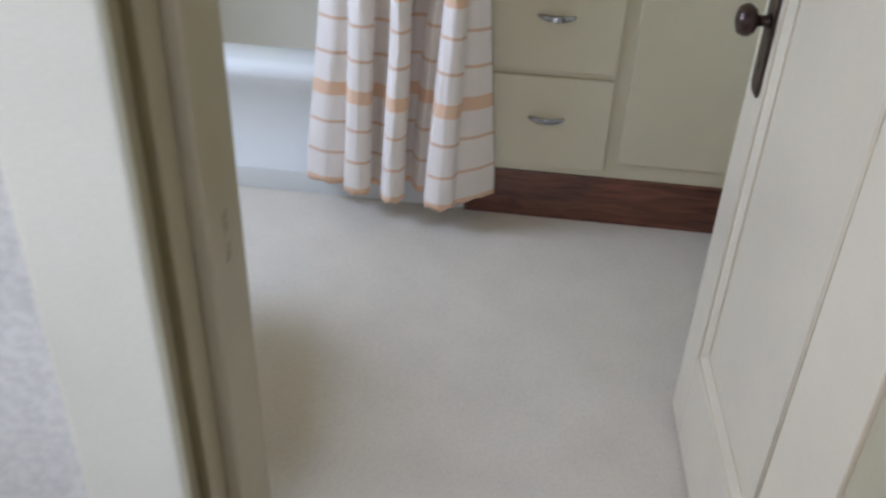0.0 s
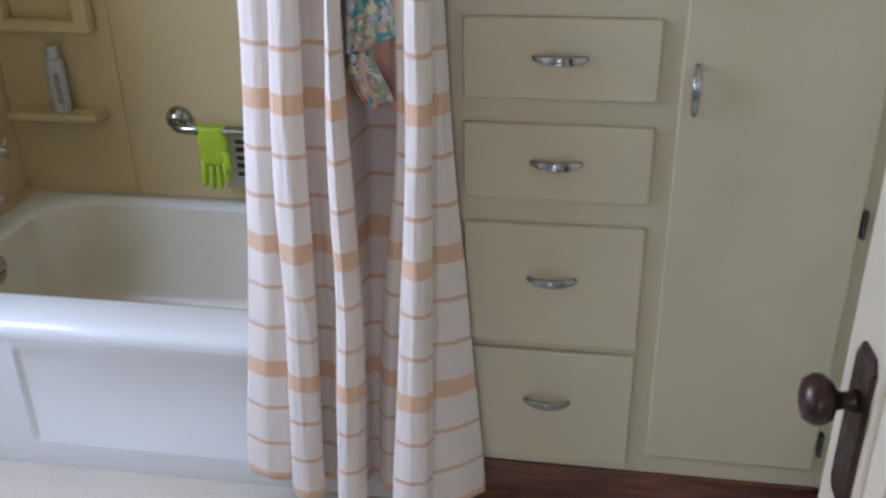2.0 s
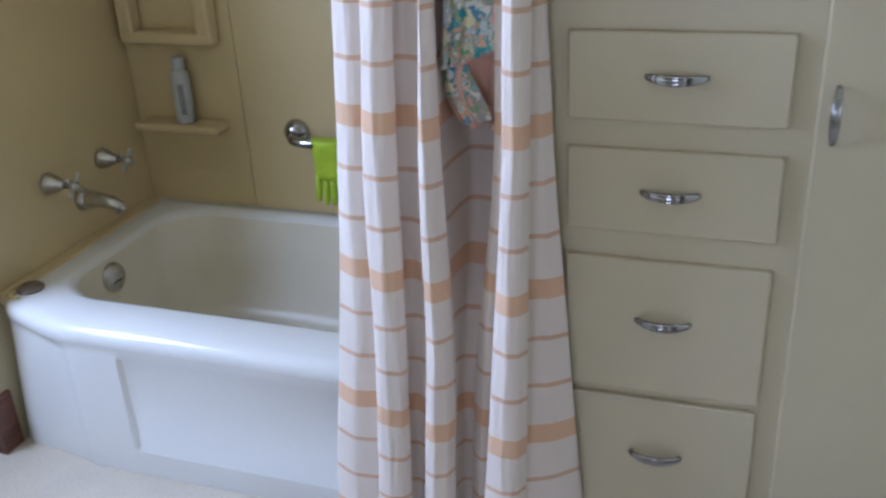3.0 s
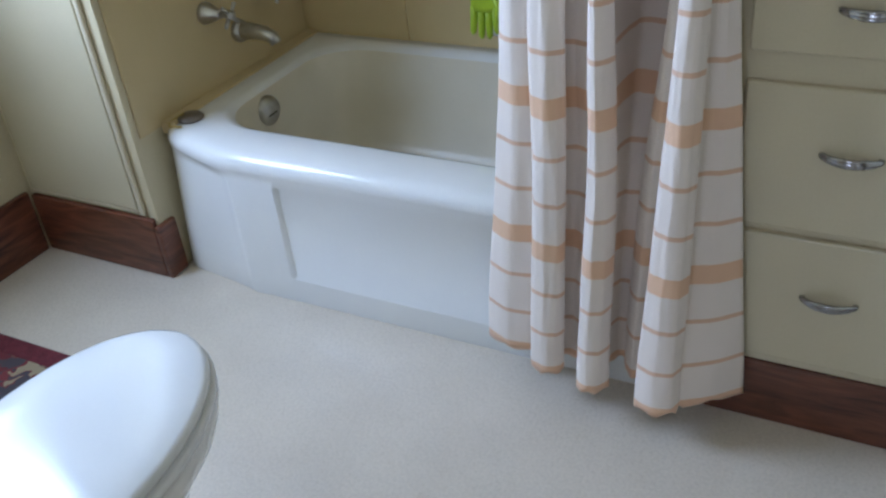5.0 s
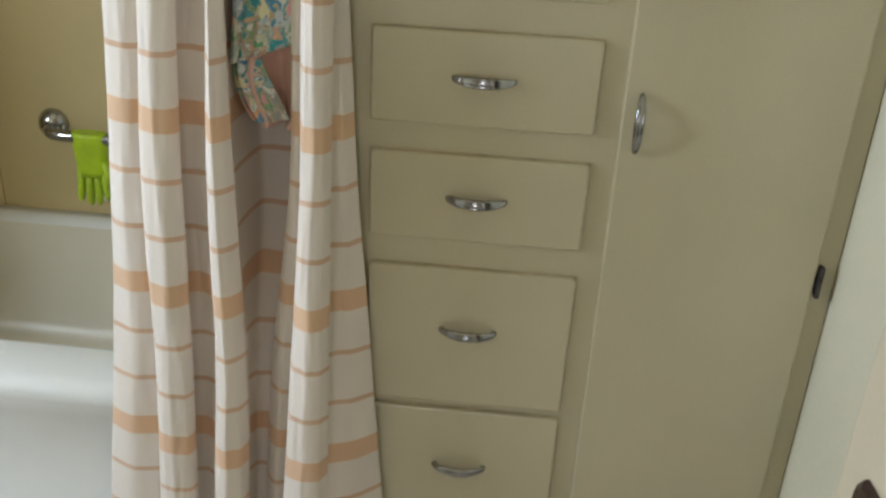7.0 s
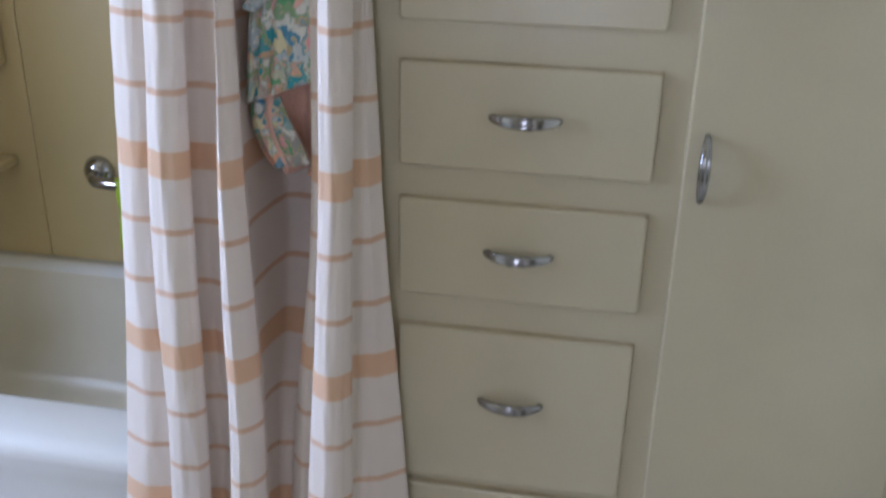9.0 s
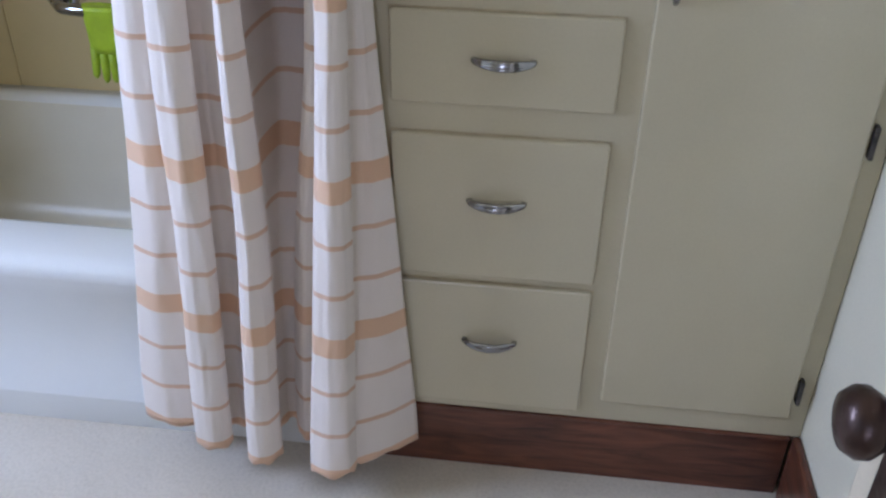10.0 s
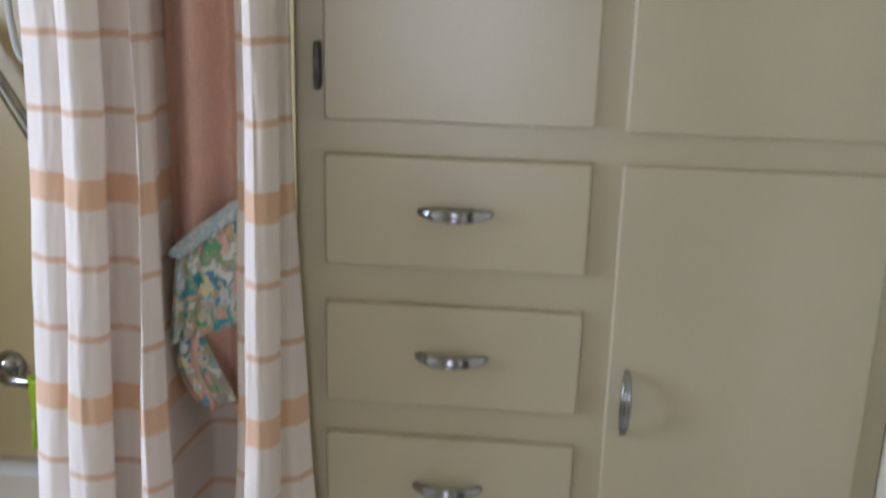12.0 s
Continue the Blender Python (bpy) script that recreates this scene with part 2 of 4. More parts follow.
def cloth_material():
    """White woven cotton with peach bands: one wide and two narrow in each repeat of 0.305 m up from the hem (UV v in metres)."""
    m = bpy.data.materials.new("striped_cotton")
    m.use_nodes = True
    t = m.node_tree
    b = t.nodes["Principled BSDF"]
    b.inputs["Roughness"].default_value = 0.85
    b.inputs["Sheen Weight"].default_value = 0.15
    uv = t.nodes.new("ShaderNodeUVMap")
    uv.uv_map = "cloth"
    sep = t.nodes.new("ShaderNodeSeparateXYZ")
    t.links.new(uv.outputs["UV"], sep.inputs["Vector"])

    def calc(op, a, c):
        n = t.nodes.new("ShaderNodeMath")
        n.operation = op
        for i, v in enumerate((a, c)):
            if isinstance(v, (int, float)):
                n.inputs[i].default_value = v
            else:
                t.links.new(v, n.inputs[i])
        return n.outputs[0]

    wob = t.nodes.new("ShaderNodeTexNoise")
    wob.inputs["Scale"].default_value = 260.0
    t.links.new(uv.outputs["UV"], wob.inputs["Vector"])
    v = calc("ADD", sep.outputs["Y"], calc("MULTIPLY", calc("SUBTRACT", wob.outputs["Fac"], 0.5), 0.004))
    rep = calc("DIVIDE", calc("MODULO", v, 0.305), 0.305)
    ramp = t.nodes.new("ShaderNodeValToRGB")
    cr = ramp.color_ramp
    cr.interpolation = "CONSTANT"
    WHITE, PEACH, THIN = (0.87, 0.775, 0.69, 1), (0.80, 0.53, 0.335, 1), (0.74, 0.50, 0.335, 1)
    marks = [(0.0, PEACH), (0.064, WHITE), (0.325, THIN), (0.356, WHITE), (0.650, THIN), (0.681, WHITE), (0.930, PEACH)]
    cr.elements[0].position, cr.elements[0].color = marks[0]
    cr.elements[1].position, cr.elements[1].color = marks[1]
    for p, c in marks[2:]:
        e = cr.elements.new(p)
        e.color = c
    t.links.new(rep, ramp.inputs["Fac"])
    grain = t.nodes.new("ShaderNodeTexNoise")
    grain.inputs["Scale"].default_value, grain.inputs["Detail"].default_value = 700.0, 2.0
    t.links.new(uv.outputs["UV"], grain.inputs["Vector"])
    big = t.nodes.new("ShaderNodeTexNoise")
    big.inputs["Scale"].default_value = 9.0
    t.links.new(uv.outputs["UV"], big.inputs["Vector"])
    g = calc("ADD", calc("MULTIPLY", grain.outputs["Fac"], 0.22), calc("ADD", calc("MULTIPLY", big.outputs["Fac"], 0.06), 0.85))
    mix = t.nodes.new("ShaderNodeMix")
    mix.data_type, mix.blend_type = "RGBA", "MULTIPLY"
    mix.inputs[0].default_value = 1.0
    t.links.new(ramp.outputs["Color"], mix.inputs[6])
    t.links.new(g, mix.inputs[7])
    t.links.new(mix.outputs[2], b.inputs["Base Color"])
    bp = t.nodes.new("ShaderNodeBump")
    bp.inputs["Strength"].default_value, bp.inputs["Distance"].default_value = 0.25, 0.002
    t.links.new(grain.outputs["Fac"], bp.inputs["Height"])
    t.links.new(bp.outputs["Normal"], b.inputs["Normal"])
    # a little light passes through the thin cotton
    tr = t.nodes.new("ShaderNodeBsdfTranslucent")
    t.links.new(mix.outputs[2], tr.inputs["Color"])
    sh = t.nodes.new("ShaderNodeMixShader")
    sh.inputs[0].default_value = 0.11
    t.links.new(b.outputs[0], sh.inputs[1])
    t.links.new(tr.outputs[0], sh.inputs[2])
    t.links.new(sh.outputs[0], t.nodes["Material Output"].inputs[0])
    return m


CLOTH = cloth_material()


def patches_material(name, colors, scale, rough=0.9):
    """Blotches of several colours, for printed flowers and for a woven rug."""
    m = bpy.data.materials.new(name)
    m.use_nodes = True
    t = m.node_tree
    b = t.nodes["Principled BSDF"]
    b.inputs["Roughness"].default_value = rough
    pos = t.nodes.new("ShaderNodeTexCoord")
    warp = t.nodes.new("ShaderNodeTexNoise")
    warp.inputs["Scale"].default_value = scale * 0.8
    t.links.new(pos.outputs["Object"], warp.inputs["Vector"])
    add = t.nodes.new("ShaderNodeVectorMath")
    add.operation = "MULTIPLY_ADD"
    add.inputs[1].default_value = (3.0 / scale,) * 3
    t.links.new(warp.outputs["Color"], add.inputs[0])
    t.links.new(pos.outputs["Object"], add.inputs[2])
    v = t.nodes.new("ShaderNodeTexVoronoi")
    v.inputs["Scale"].default_value = scale
    v.feature = "SMOOTH_F1"
    v.inputs["Smoothness"].default_value = 0.25
    t.links.new(add.outputs[0], v.inputs["Vector"])
    bw = t.nodes.new("ShaderNodeSeparateColor")
    t.links.new(v.outputs["Color"], bw.inputs[0])
    ramp = t.nodes.new("ShaderNodeValToRGB")
    cr = ramp.color_ramp
    cr.interpolation = "CONSTANT" if "rug" in name else "EASE"
    cr.elements[0].color, cr.elements[0].position = (*colors[0], 1), 0.0
    cr.elements[1].color, cr.elements[1].position = (*colors[1], 1), 1.0 / len(colors)
    for i, c in enumerate(colors[2:], 2):
        e = cr.elements.new(i / len(colors))
        e.color = (*c, 1)
    t.links.new(bw.outputs[0], ramp.inputs["Fac"])
    t.links.new(ramp.outputs["Color"], b.inputs["Base Color"])
    return m


FLORAL = patches_material("floral_print", [(0.76, 0.73, 0.60), (0.05, 0.32, 0.36), (0.82, 0.44, 0.28), (0.14, 0.40, 0.20), (0.80, 0.38, 0.40), (0.72, 0.70, 0.42), (0.10, 0.28, 0.42), (0.74, 0.74, 0.66)], 54.0)
RUGMAT = patches_material("woven_rug_red", [(0.14, 0.025, 0.03), (0.12, 0.02, 0.025), (0.30, 0.24, 0.15), (0.16, 0.03, 0.035), (0.06, 0.05, 0.06), (0.13, 0.022, 0.028)], 16.0)
RUGEDGE = material("rug_border_red", (0.15, 0.025, 0.035), 0.95, mottle=0.2, scale=30.0, grain=0.3, grain_scale=300.0, bump=0.5, bump_scale=300.0)

# ---- mesh helpers ----


def part(name, bm, mat, parent=None, label="", smooth=False):
    """Links a bmesh as one mesh object, under a thing or a part if one is given."""
    me = bpy.data.meshes.new(name)
    bmesh.ops.recalc_face_normals(bm, faces=bm.faces)
    bm.to_mesh(me)
    bm.free()
    if smooth:
        for p in me.polygons:
            p.use_smooth = True
    for m in mat if isinstance(mat, (list, tuple)) else (mat,):
        me.materials.append(m)
    ob = new(name, me)
    ob.parent = parent
    if label:
        tagged(ob, label)
    return ob


def soft_edges(ob, width=0.003, segments=2):
    mod = ob.modifiers.new("bevel", "BEVEL")
    mod.width, mod.segments, mod.limit_method, mod.angle_limit = width, segments, "ANGLE", radians(35)
    return ob


def group(name, label, category, place=(0, 0, 0), rz=0, kind="", family=""):
    e = new(name)
    e.matrix_world = pose(*place, 0, 0, rz)
    return tagged(e, label, category, family, kind)


def add_box(bm, x0, x1, y0, y1, z0, z1, bevel=0.0, seg=2):
    r = bmesh.ops.create_cube(bm, size=1)
    vs = r["verts"]
    for v in vs:
        v.co = Vector((x0 + (v.co.x + 0.5) * (x1 - x0), y0 + (v.co.y + 0.5) * (y1 - y0), z0 + (v.co.z + 0.5) * (z1 - z0)))
    if bevel:
        es = list({e for v in vs for e in v.link_edges})
        bmesh.ops.bevel(bm, geom=es, offset=bevel, segments=seg, affect="EDGES", profile=0.5)
    return bm


def box(*a, bevel=0.0, seg=2):
    return add_box(bmesh.new(), *a, bevel=bevel, seg=seg)


def loft(loops, close_ends=(False, False), closed=True):
    """A skin over loops of equal length."""
    bm = bmesh.new()
    rows = [[bm.verts.new(p) for p in lp] for lp in loops]
    n = len(rows[0])
    for a, b in zip(rows, rows[1:]):
        for i in range(n if closed else n - 1):
            j = (i + 1) % n
            bm.faces.new((a[i], a[j], b[j], b[i]))
    if close_ends[0]:
        bm.faces.new(rows[0][::-1])
    if close_ends[1]:
        bm.faces.new(rows[-1])
    return bm


def turned(profile, n=24, axis="z", at=(0, 0, 0)):
    """A solid of revolution from (radius, height) pairs."""
    loops = []
    for r, h in profile:
        lp = []
        for i in range(n):
            a = 2 * math.pi * i / n
            c, s = r * math.cos(a), r * math.sin(a)
            p = {"z": (c, s, h), "x": (h, c, s), "y": (c, h, s)}[axis]
            lp.append(Vector(p) + Vector(at))
        loops.append(lp)
    return loft(loops, (True, True))


def tube(path, radius, n=14):
    """A round bar along a path; radius may be a list."""
    path = [Vector(p) for p in path]
    loops = []
    up = Vector((0.13, 0.21, 0.97)).normalized()
    for i, p in enumerate(path):
        d = (path[min(i + 1, len(path) - 1)] - path[max(i - 1, 0)]).normalized()
        side = d.cross(up).normalized()
        nor = side.cross(d)
        r = radius[i] if isinstance(radius, (list, tuple)) else radius
        loops.append([p + r * (math.cos(2 * math.pi * k / n) * side + math.sin(2 * math.pi * k / n) * nor) for k in range(n)])
    return loft(loops, (True, True))


def rrect(x0, x1, y0, y1, corners, z, n=10):
    """A rounded rectangle at height z; corners: (rx, ry) for front-left, front-right, back-right, back-left (front is y0)."""
    pts = []
    spec = ((x0, y0, 1, 1, 180), (x1, y0, -1, 1, 270), (x1, y1, -1, -1, 0), (x0, y1, 1, -1, 90))
    for (cx, cy, sx, sy, a0), (rx, ry) in zip(spec, corners):
        for i in range(n + 1):
            a = radians(a0 + 90 * i / n)
            pts.append(Vector((cx + sx * rx + rx * math.cos(a), cy + sy * ry + ry * math.sin(a), z)))
    return pts


def spline(points, per=10):
    """Catmull-Rom through points."""
    ps = [Vector(p) for p in points]
    ps = [2 * ps[0] - ps[1]] + ps + [2 * ps[-1] - ps[-2]]
    out = []
    for i in range(1, len(ps) - 2):
        a, b, c, d = ps[i - 1], ps[i], ps[i + 1], ps[i + 2]
        for k in range(per):
            t = k / per
            out.append(0.5 * (2 * b + (c - a) * t + (2 * a - 5 * b + 4 * c - d) * t * t + (3 * b - a - 3 * c + d) * t ** 3))
    out.append(ps[-2])
    return out


def structure(name, bm, mat, label, category="wall", parent=None, smooth=False):
    ob = part(name, bm, mat, parent, "", smooth)
    return tagged(ob, label, category, kind="structure")

# ---- large structure ----
XL, XR, YB, CEIL = -2.77, 0.0, 0.80, 2.44      # left wall, right wall, back of the bath alcove, ceiling
DY0, DY1 = -1.655, -1.418                        # hall face and room face of the wall with the door
DX0, DX1 = -0.993, -0.205                       # door opening
HX0, HX1 = HALL_X, 1.0                          # hall, from side to side

structure("floor", box(XL - 0.1, XR + 0.1, DY0, YB + 0.1, -0.05, 0.0), FLOOR, "cream speckled sheet vinyl floor of the bathroom", "floor")
structure("floor_hall", box(HX0 - 0.1, HX1 + 0.1, HALL_Y - 0.1, DY0 - 0.001, -0.05, -0.002), material("hall_carpet", (0.34, 0.29, 0.22), 0.95, mottle=0.1, scale=12, grain=0.3, bump=0.5, bump_scale=300), "plain tan hall carpet", "floor")
structure("ceiling", box(XL - 0.1, HX1 + 0.1, HALL_Y - 0.1, YB + 0.1, CEIL, CEIL + 0.08), CEILING, "plain cream painted ceiling", "ceiling")
structure("wall_back", box(XL - 0.1, XR + 0.1, YB, YB + 0.1, 0, CEIL), WALLPAINT, "cream painted wall behind the bath")
structure("wall_right", box(XR, XR + 0.1, DY1, YB, 0, CEIL), LITWALL, "cream painted wall beside the built-in cabinet")
y0, y1, z0, z1 = ROOM_WINDOW
bm = box(XL - 0.12, XL, DY1, y0, 0, CEIL)
add_box(bm, XL - 0.12, XL, y1, YB, 0, CEIL)
add_box(bm, XL - 0.12, XL, y0, y1, 0, z0)
add_box(bm, XL - 0.12, XL, y0, y1, z1, CEIL)
structure("wall_left", bm, WALLPAINT, "cream painted wall with the bathroom window")
bm = box(XL - 0.1, DX0 - 0.055, DY0, DY1, 0, CEIL)
add_box(bm, DX1 + 0.02, HX1 + 0.1, DY0, DY1, 0, CEIL)
add_box(bm, DX0 - 0.055, DX1 + 0.02, DY0, DY1, 2.06, CEIL)
wall_door = structure("wall_door", bm, [WALLPAINT, HALLPAPER], "wall between hall and bathroom, papered on the hall side")
for p in wall_door.data.polygons:
    if p.normal.y < -0.9:
        p.material_index = 1
x0, x1, z0, z1 = HALL_WINDOW
bm = box(HX0 - 0.1, x0, HALL_Y - 0.12, HALL_Y, 0, CEIL)
add_box(bm, x1, HX1 + 0.1, HALL_Y - 0.12, HALL_Y, 0, CEIL)
add_box(bm, x0, x1, HALL_Y - 0.12, HALL_Y, 0, z0)
add_box(bm, x0, x1, HALL_Y - 0.12, HALL_Y, z1, CEIL)
structure("wall_hall_far", bm, HALLPAPER, "pale papered hall wall with a window")
y0, y1, z0, z1 = SIDE_WINDOW
bm = box(HX0 - 0.12, HX0, HALL_Y, y0, 0, CEIL)
add_box(bm, HX0 - 0.12, HX0, y1, DY0, 0, CEIL)
add_box(bm, HX0 - 0.12, HX0, y0, y1, 0, z0)
add_box(bm, HX0 - 0.12, HX0, y0, y1, z1, CEIL)
structure("wall_hall_left", bm, HALLPAPER, "pale papered hall wall with a side window")
structure("wall_hall_right", box(HX1, HX1 + 0.1, HALL_Y, DY0, 0, CEIL), HALLPAPER, "pale papered hall wall")
# closet block at the foot of the bath: its side carries the taps
AX = -2.28
structure("wall_alcove", box(XL, AX, 0.0, YB, 0, CEIL), WALLPAINT, "cream boxed-in wall at the tap end of the bath")


def window(name, axis, at, a0, a1, z0, z1, label):
    """A sash window set in a wall that stands across the given axis."""
    w = new(name)
    tagged(w, label, "window", kind="structure")

    def bar(nm, u0, u1, v0, v1, d0, d1, mat=TRIM):
        bm = box(at + d0, at + d1, u0, u1, v0, v1, bevel=0.004) if axis == "x" else box(u0, u1, at + d0, at + d1, v0, v1, bevel=0.004)
        return part(nm, bm, mat, w)

    bar("window_frame", a0, a0 + 0.05, z0, z1, -0.10, -0.05)
    bar("window_frame", a1 - 0.05, a1, z0, z1, -0.10, -0.05)
    bar("window_frame", a0 + 0.05, a1 - 0.05, z0, z0 + 0.06, -0.10, -0.05)
    bar("window_frame", a0 + 0.05, a1 - 0.05, z1 - 0.05, z1, -0.10, -0.05)
    zm = (z0 + z1) / 2
    bar("meeting_rail", a0 + 0.05, a1 - 0.05, zm - 0.02, zm + 0.02, -0.10, -0.05)
    bar("window_sill", a0 - 0.08, a1 + 0.08, z0 - 0.03, z0 - 0.002, 0.002, 0.05)
    for q0, q1 in ((z0 + 0.06, zm - 0.02), (zm + 0.02, z1 - 0.05)):
        g = bar("pane", a0 + 0.05, a1 - 0.05, q0, q1, -0.078, -0.073, GLASS)
        g.visible_shadow = False


window("window_1", "x", XL, *ROOM_WINDOW, "cream sash window in the bathroom wall")
window("window_3", "x", HX0, *SIDE_WINDOW, "cream sash window in the side wall of the hall")
window("window_2", "y", HALL_Y, *HALL_WINDOW, "cream sash window at the end of the hall")
structure("ground", box(-60, 60, -60, 60, -0.6, -0.5), material("lawn", (0.06, 0.10, 0.04), 0.9, mottle=0.3), "grass outside the windows", "ground")


def board(name, bm, label):
    return soft_edges(structure(name, bm, WOOD, label, "baseboard"), 0.005, 3)


BH = 0.165
board("baseboard_right", box(-0.016, -0.0005, DY1 + 0.001, -0.003, 0, BH), "red-brown stained wooden baseboard along the wall")
board("baseboard_left", box(XL + 0.0005, XL + 0.018, DY1 + 0.001, -0.02, 0, BH + 0.03), "red-brown stained wooden baseboard under the window")
board("baseboard_alcove", box(XL + 0.019, AX - 0.006, -0.018, -0.0005, 0, BH + 0.02), "red-brown stained wooden baseboard beside the bath")
board("baseboard_alcove_end", box(AX - 0.0055, AX + 0.013, -0.018, 0.05, 0, BH), "short return of red-brown baseboard at the bath")
board("baseboard_door", box(XL + 0.02, DX0 - 0.167, DY1 + 0.0005, DY1 + 0.017, 0, BH + 0.02), "red-brown stained wooden baseboard beside the door")

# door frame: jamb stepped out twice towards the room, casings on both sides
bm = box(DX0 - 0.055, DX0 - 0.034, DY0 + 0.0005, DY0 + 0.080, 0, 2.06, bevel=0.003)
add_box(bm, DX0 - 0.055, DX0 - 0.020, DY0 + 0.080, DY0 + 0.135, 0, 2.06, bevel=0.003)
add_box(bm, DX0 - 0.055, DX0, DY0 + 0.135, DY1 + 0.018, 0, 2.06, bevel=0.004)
jamb = structure("door_jamb_left", bm, JAMBSHADE, "cream painted door jamb with a stepped stop", "door frame")
# flat tabs carry the shade of two bolt holes; none is cut
for z, h in ((0.858, 0.034), (0.815, 0.028)):
    part("mortise", box(DX0 - 0.001, DX0 + 0.0006, -1.470, -1.453, z - h / 2, z + h / 2, bevel=0.0004), MORTISE, jamb, "dark tab for the shade in a bolt hole")
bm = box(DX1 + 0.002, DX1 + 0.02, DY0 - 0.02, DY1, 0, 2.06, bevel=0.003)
structure("door_jamb_right", bm, JAMBSHADE, "cream painted hinge jamb of the door", "door frame")
structure("door_jamb_head", box(DX0 - 0.055, DX1 + 0.02, DY0 - 0.02, DY1 + 0.018, 2.042, 2.0595, bevel=0.003), TRIM, "cream painted head of the door frame", "door frame")
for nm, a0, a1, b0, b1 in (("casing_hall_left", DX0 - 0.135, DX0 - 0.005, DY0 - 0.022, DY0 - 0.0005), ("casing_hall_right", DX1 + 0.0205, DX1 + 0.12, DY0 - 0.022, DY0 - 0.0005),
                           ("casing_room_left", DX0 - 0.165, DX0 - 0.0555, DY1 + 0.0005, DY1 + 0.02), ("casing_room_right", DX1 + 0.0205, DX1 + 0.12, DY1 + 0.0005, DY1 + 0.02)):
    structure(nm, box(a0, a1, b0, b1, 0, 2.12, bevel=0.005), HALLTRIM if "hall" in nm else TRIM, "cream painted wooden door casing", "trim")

# cupboard front in the end wall beside the bath: a plain panel edged with a bead
cup = group("cupboard_panel", "cream painted flush cupboard door beside the bath", "cupboard")
part("panel", box(-2.745, -2.335, -0.010, -0.0005, 0.205, 2.1, bevel=0.003), CABINET, cup)
part("bead", box(-2.329, -2.312, -0.013, -0.0005, 0.19, 2.12, bevel=0.005, seg=3), TRIM, cup, "pale rounded bead")
part("bead", box(-2.745, -2.335, -0.008, -0.0005, 0.192, 0.2035, bevel=0.003), TRIM, cup)

# ---- built-in cabinet ----
cab = group("linen_cabinet", "cream painted built-in linen cabinet with chrome pulls", "cabinet")
CX0 = -0.818
soft_edges(part("body", box(CX0, -0.0005, 0.0, 0.799, 0.158, CEIL - 0.001), CABINET, cab), 0.003)
soft_edges(part("plinth", box(CX0 + 0.002, -0.017, 0.004, 0.03, 0.0, 0.1565), WOOD, cab, "red-brown stained wooden plinth"), 0.002)
part("plinth_top", box(CX0 + 0.002, -0.017, -0.004, 0.004, 0.1505, 0.1575, bevel=0.002), WOOD, cab)
DXL, DXR = -0.777, -0.422


def crescent(length, vertical=False):
    """A boat-shaped chrome pull, furthest out in its middle, with three ridges along it and a hollow back."""
    loops = []
    n, m = 36, 30
    for i in range(n + 1):
        s = -1 + 2 * i / n
        k = max(0.0, 1 - s * s)
        half = 0.0030 + 0.0066 * k ** 0.6
        out = 0.002 + 0.021 * k ** 0.8
        lp = []
        for a in range(m):
            t = 2 * math.pi * a / m
            u = math.cos(t)
            y = 0.0038 * math.sin(t)
            if y > 0:
                y += 0.0022 * k * abs(math.cos(1.5 * math.pi * u))
            lp.append((s * length / 2, -out - y, half * u - 0.001 * k))
        loops.append([Vector(p) if not vertical else Vector((p[2] * 0.85, p[1], p[0])) for p in lp])
    bm = loft(loops, (True, True))
    for e in (-1, 1):
        c = (e * length * 0.44, -0.004, 0) if not vertical else (0, -0.004, e * length * 0.44)
        add_box(bm, c[0] - 0.004, c[0] + 0.004, -0.008, 0.0005, c[2] - 0.004, c[2] + 0.004, bevel=0.001)
    return bm


def placed(ob, x, y, z):
    ob.location = (x, y, z)
    return ob


DRAWERS = ((1.207, 1.360, 1.288), (1.003, 1.153, 1.082), (0.802, 0.954, 0.881), (0.476, 0.749, 0.632), (0.180, 0.459, 0.337))


def front(x0, x1, z0, z1, out=0.011, r=0.007):
    """A slab front with rounded corners and eased edges, proud of the cabinet face."""
    def ring(inset, y):
        return [Vector((p.x, y, p.y)) for p in rrect(x0 + inset, x1 - inset, z0 + inset, z1 - inset, ((r - inset * 0.5,) * 2,) * 4, 0, 5)]
    return loft([ring(0.0, -0.0006), ring(0.0, -out + 0.004), ring(0.0010, -out + 0.0015), ring(0.0035, -out)], (True, True))


# slab behind a front, coloured for the shade and grime of the gap
def joint(parent, x0, x1, z0, z1):
    return part("joint", box(x0 - 0.0016, x1 + 0.0016, -0.0024, -0.0003, z0, z1 + 0.0018), JOINT, parent, "dark line of the joint")


pull_mesh = None
for zb, zt_, zp in DRAWERS:
    d = part("drawer", front(DXL, DXR, zb, zt_), CABINET, cab)
    joint(d, DXL, DXR, zb + 0.02, zt_)
    if pull_mesh is None:
        p = part("pull", crescent(0.102), CHROME, d, "bowed chrome drawer pull", smooth=True)
        pull_mesh = p.data
    else:
        p = tagged(new("pull", pull_mesh), "bowed chrome drawer pull")
        p.parent = d
    placed(p, -0.599, -0.011, zp)


def hinge(parent, x, z, h=0.05):
    bm = box(x - 0.0042, x + 0.0042, -0.015, -0.001, z - h / 2, z + h / 2, bevel=0.002)
    for k in (-1, 1):
        add_box(bm, x - 0.0034, x + 0.0034, -0.0165, -0.001, z + k * h * 0.5 - 0.003, z + k * h * 0.5 + 0.003, bevel=0.0015)
    return part("hinge", bm, HINGEMETAL, parent, "worn butt hinge, darkened for what it mirrors")


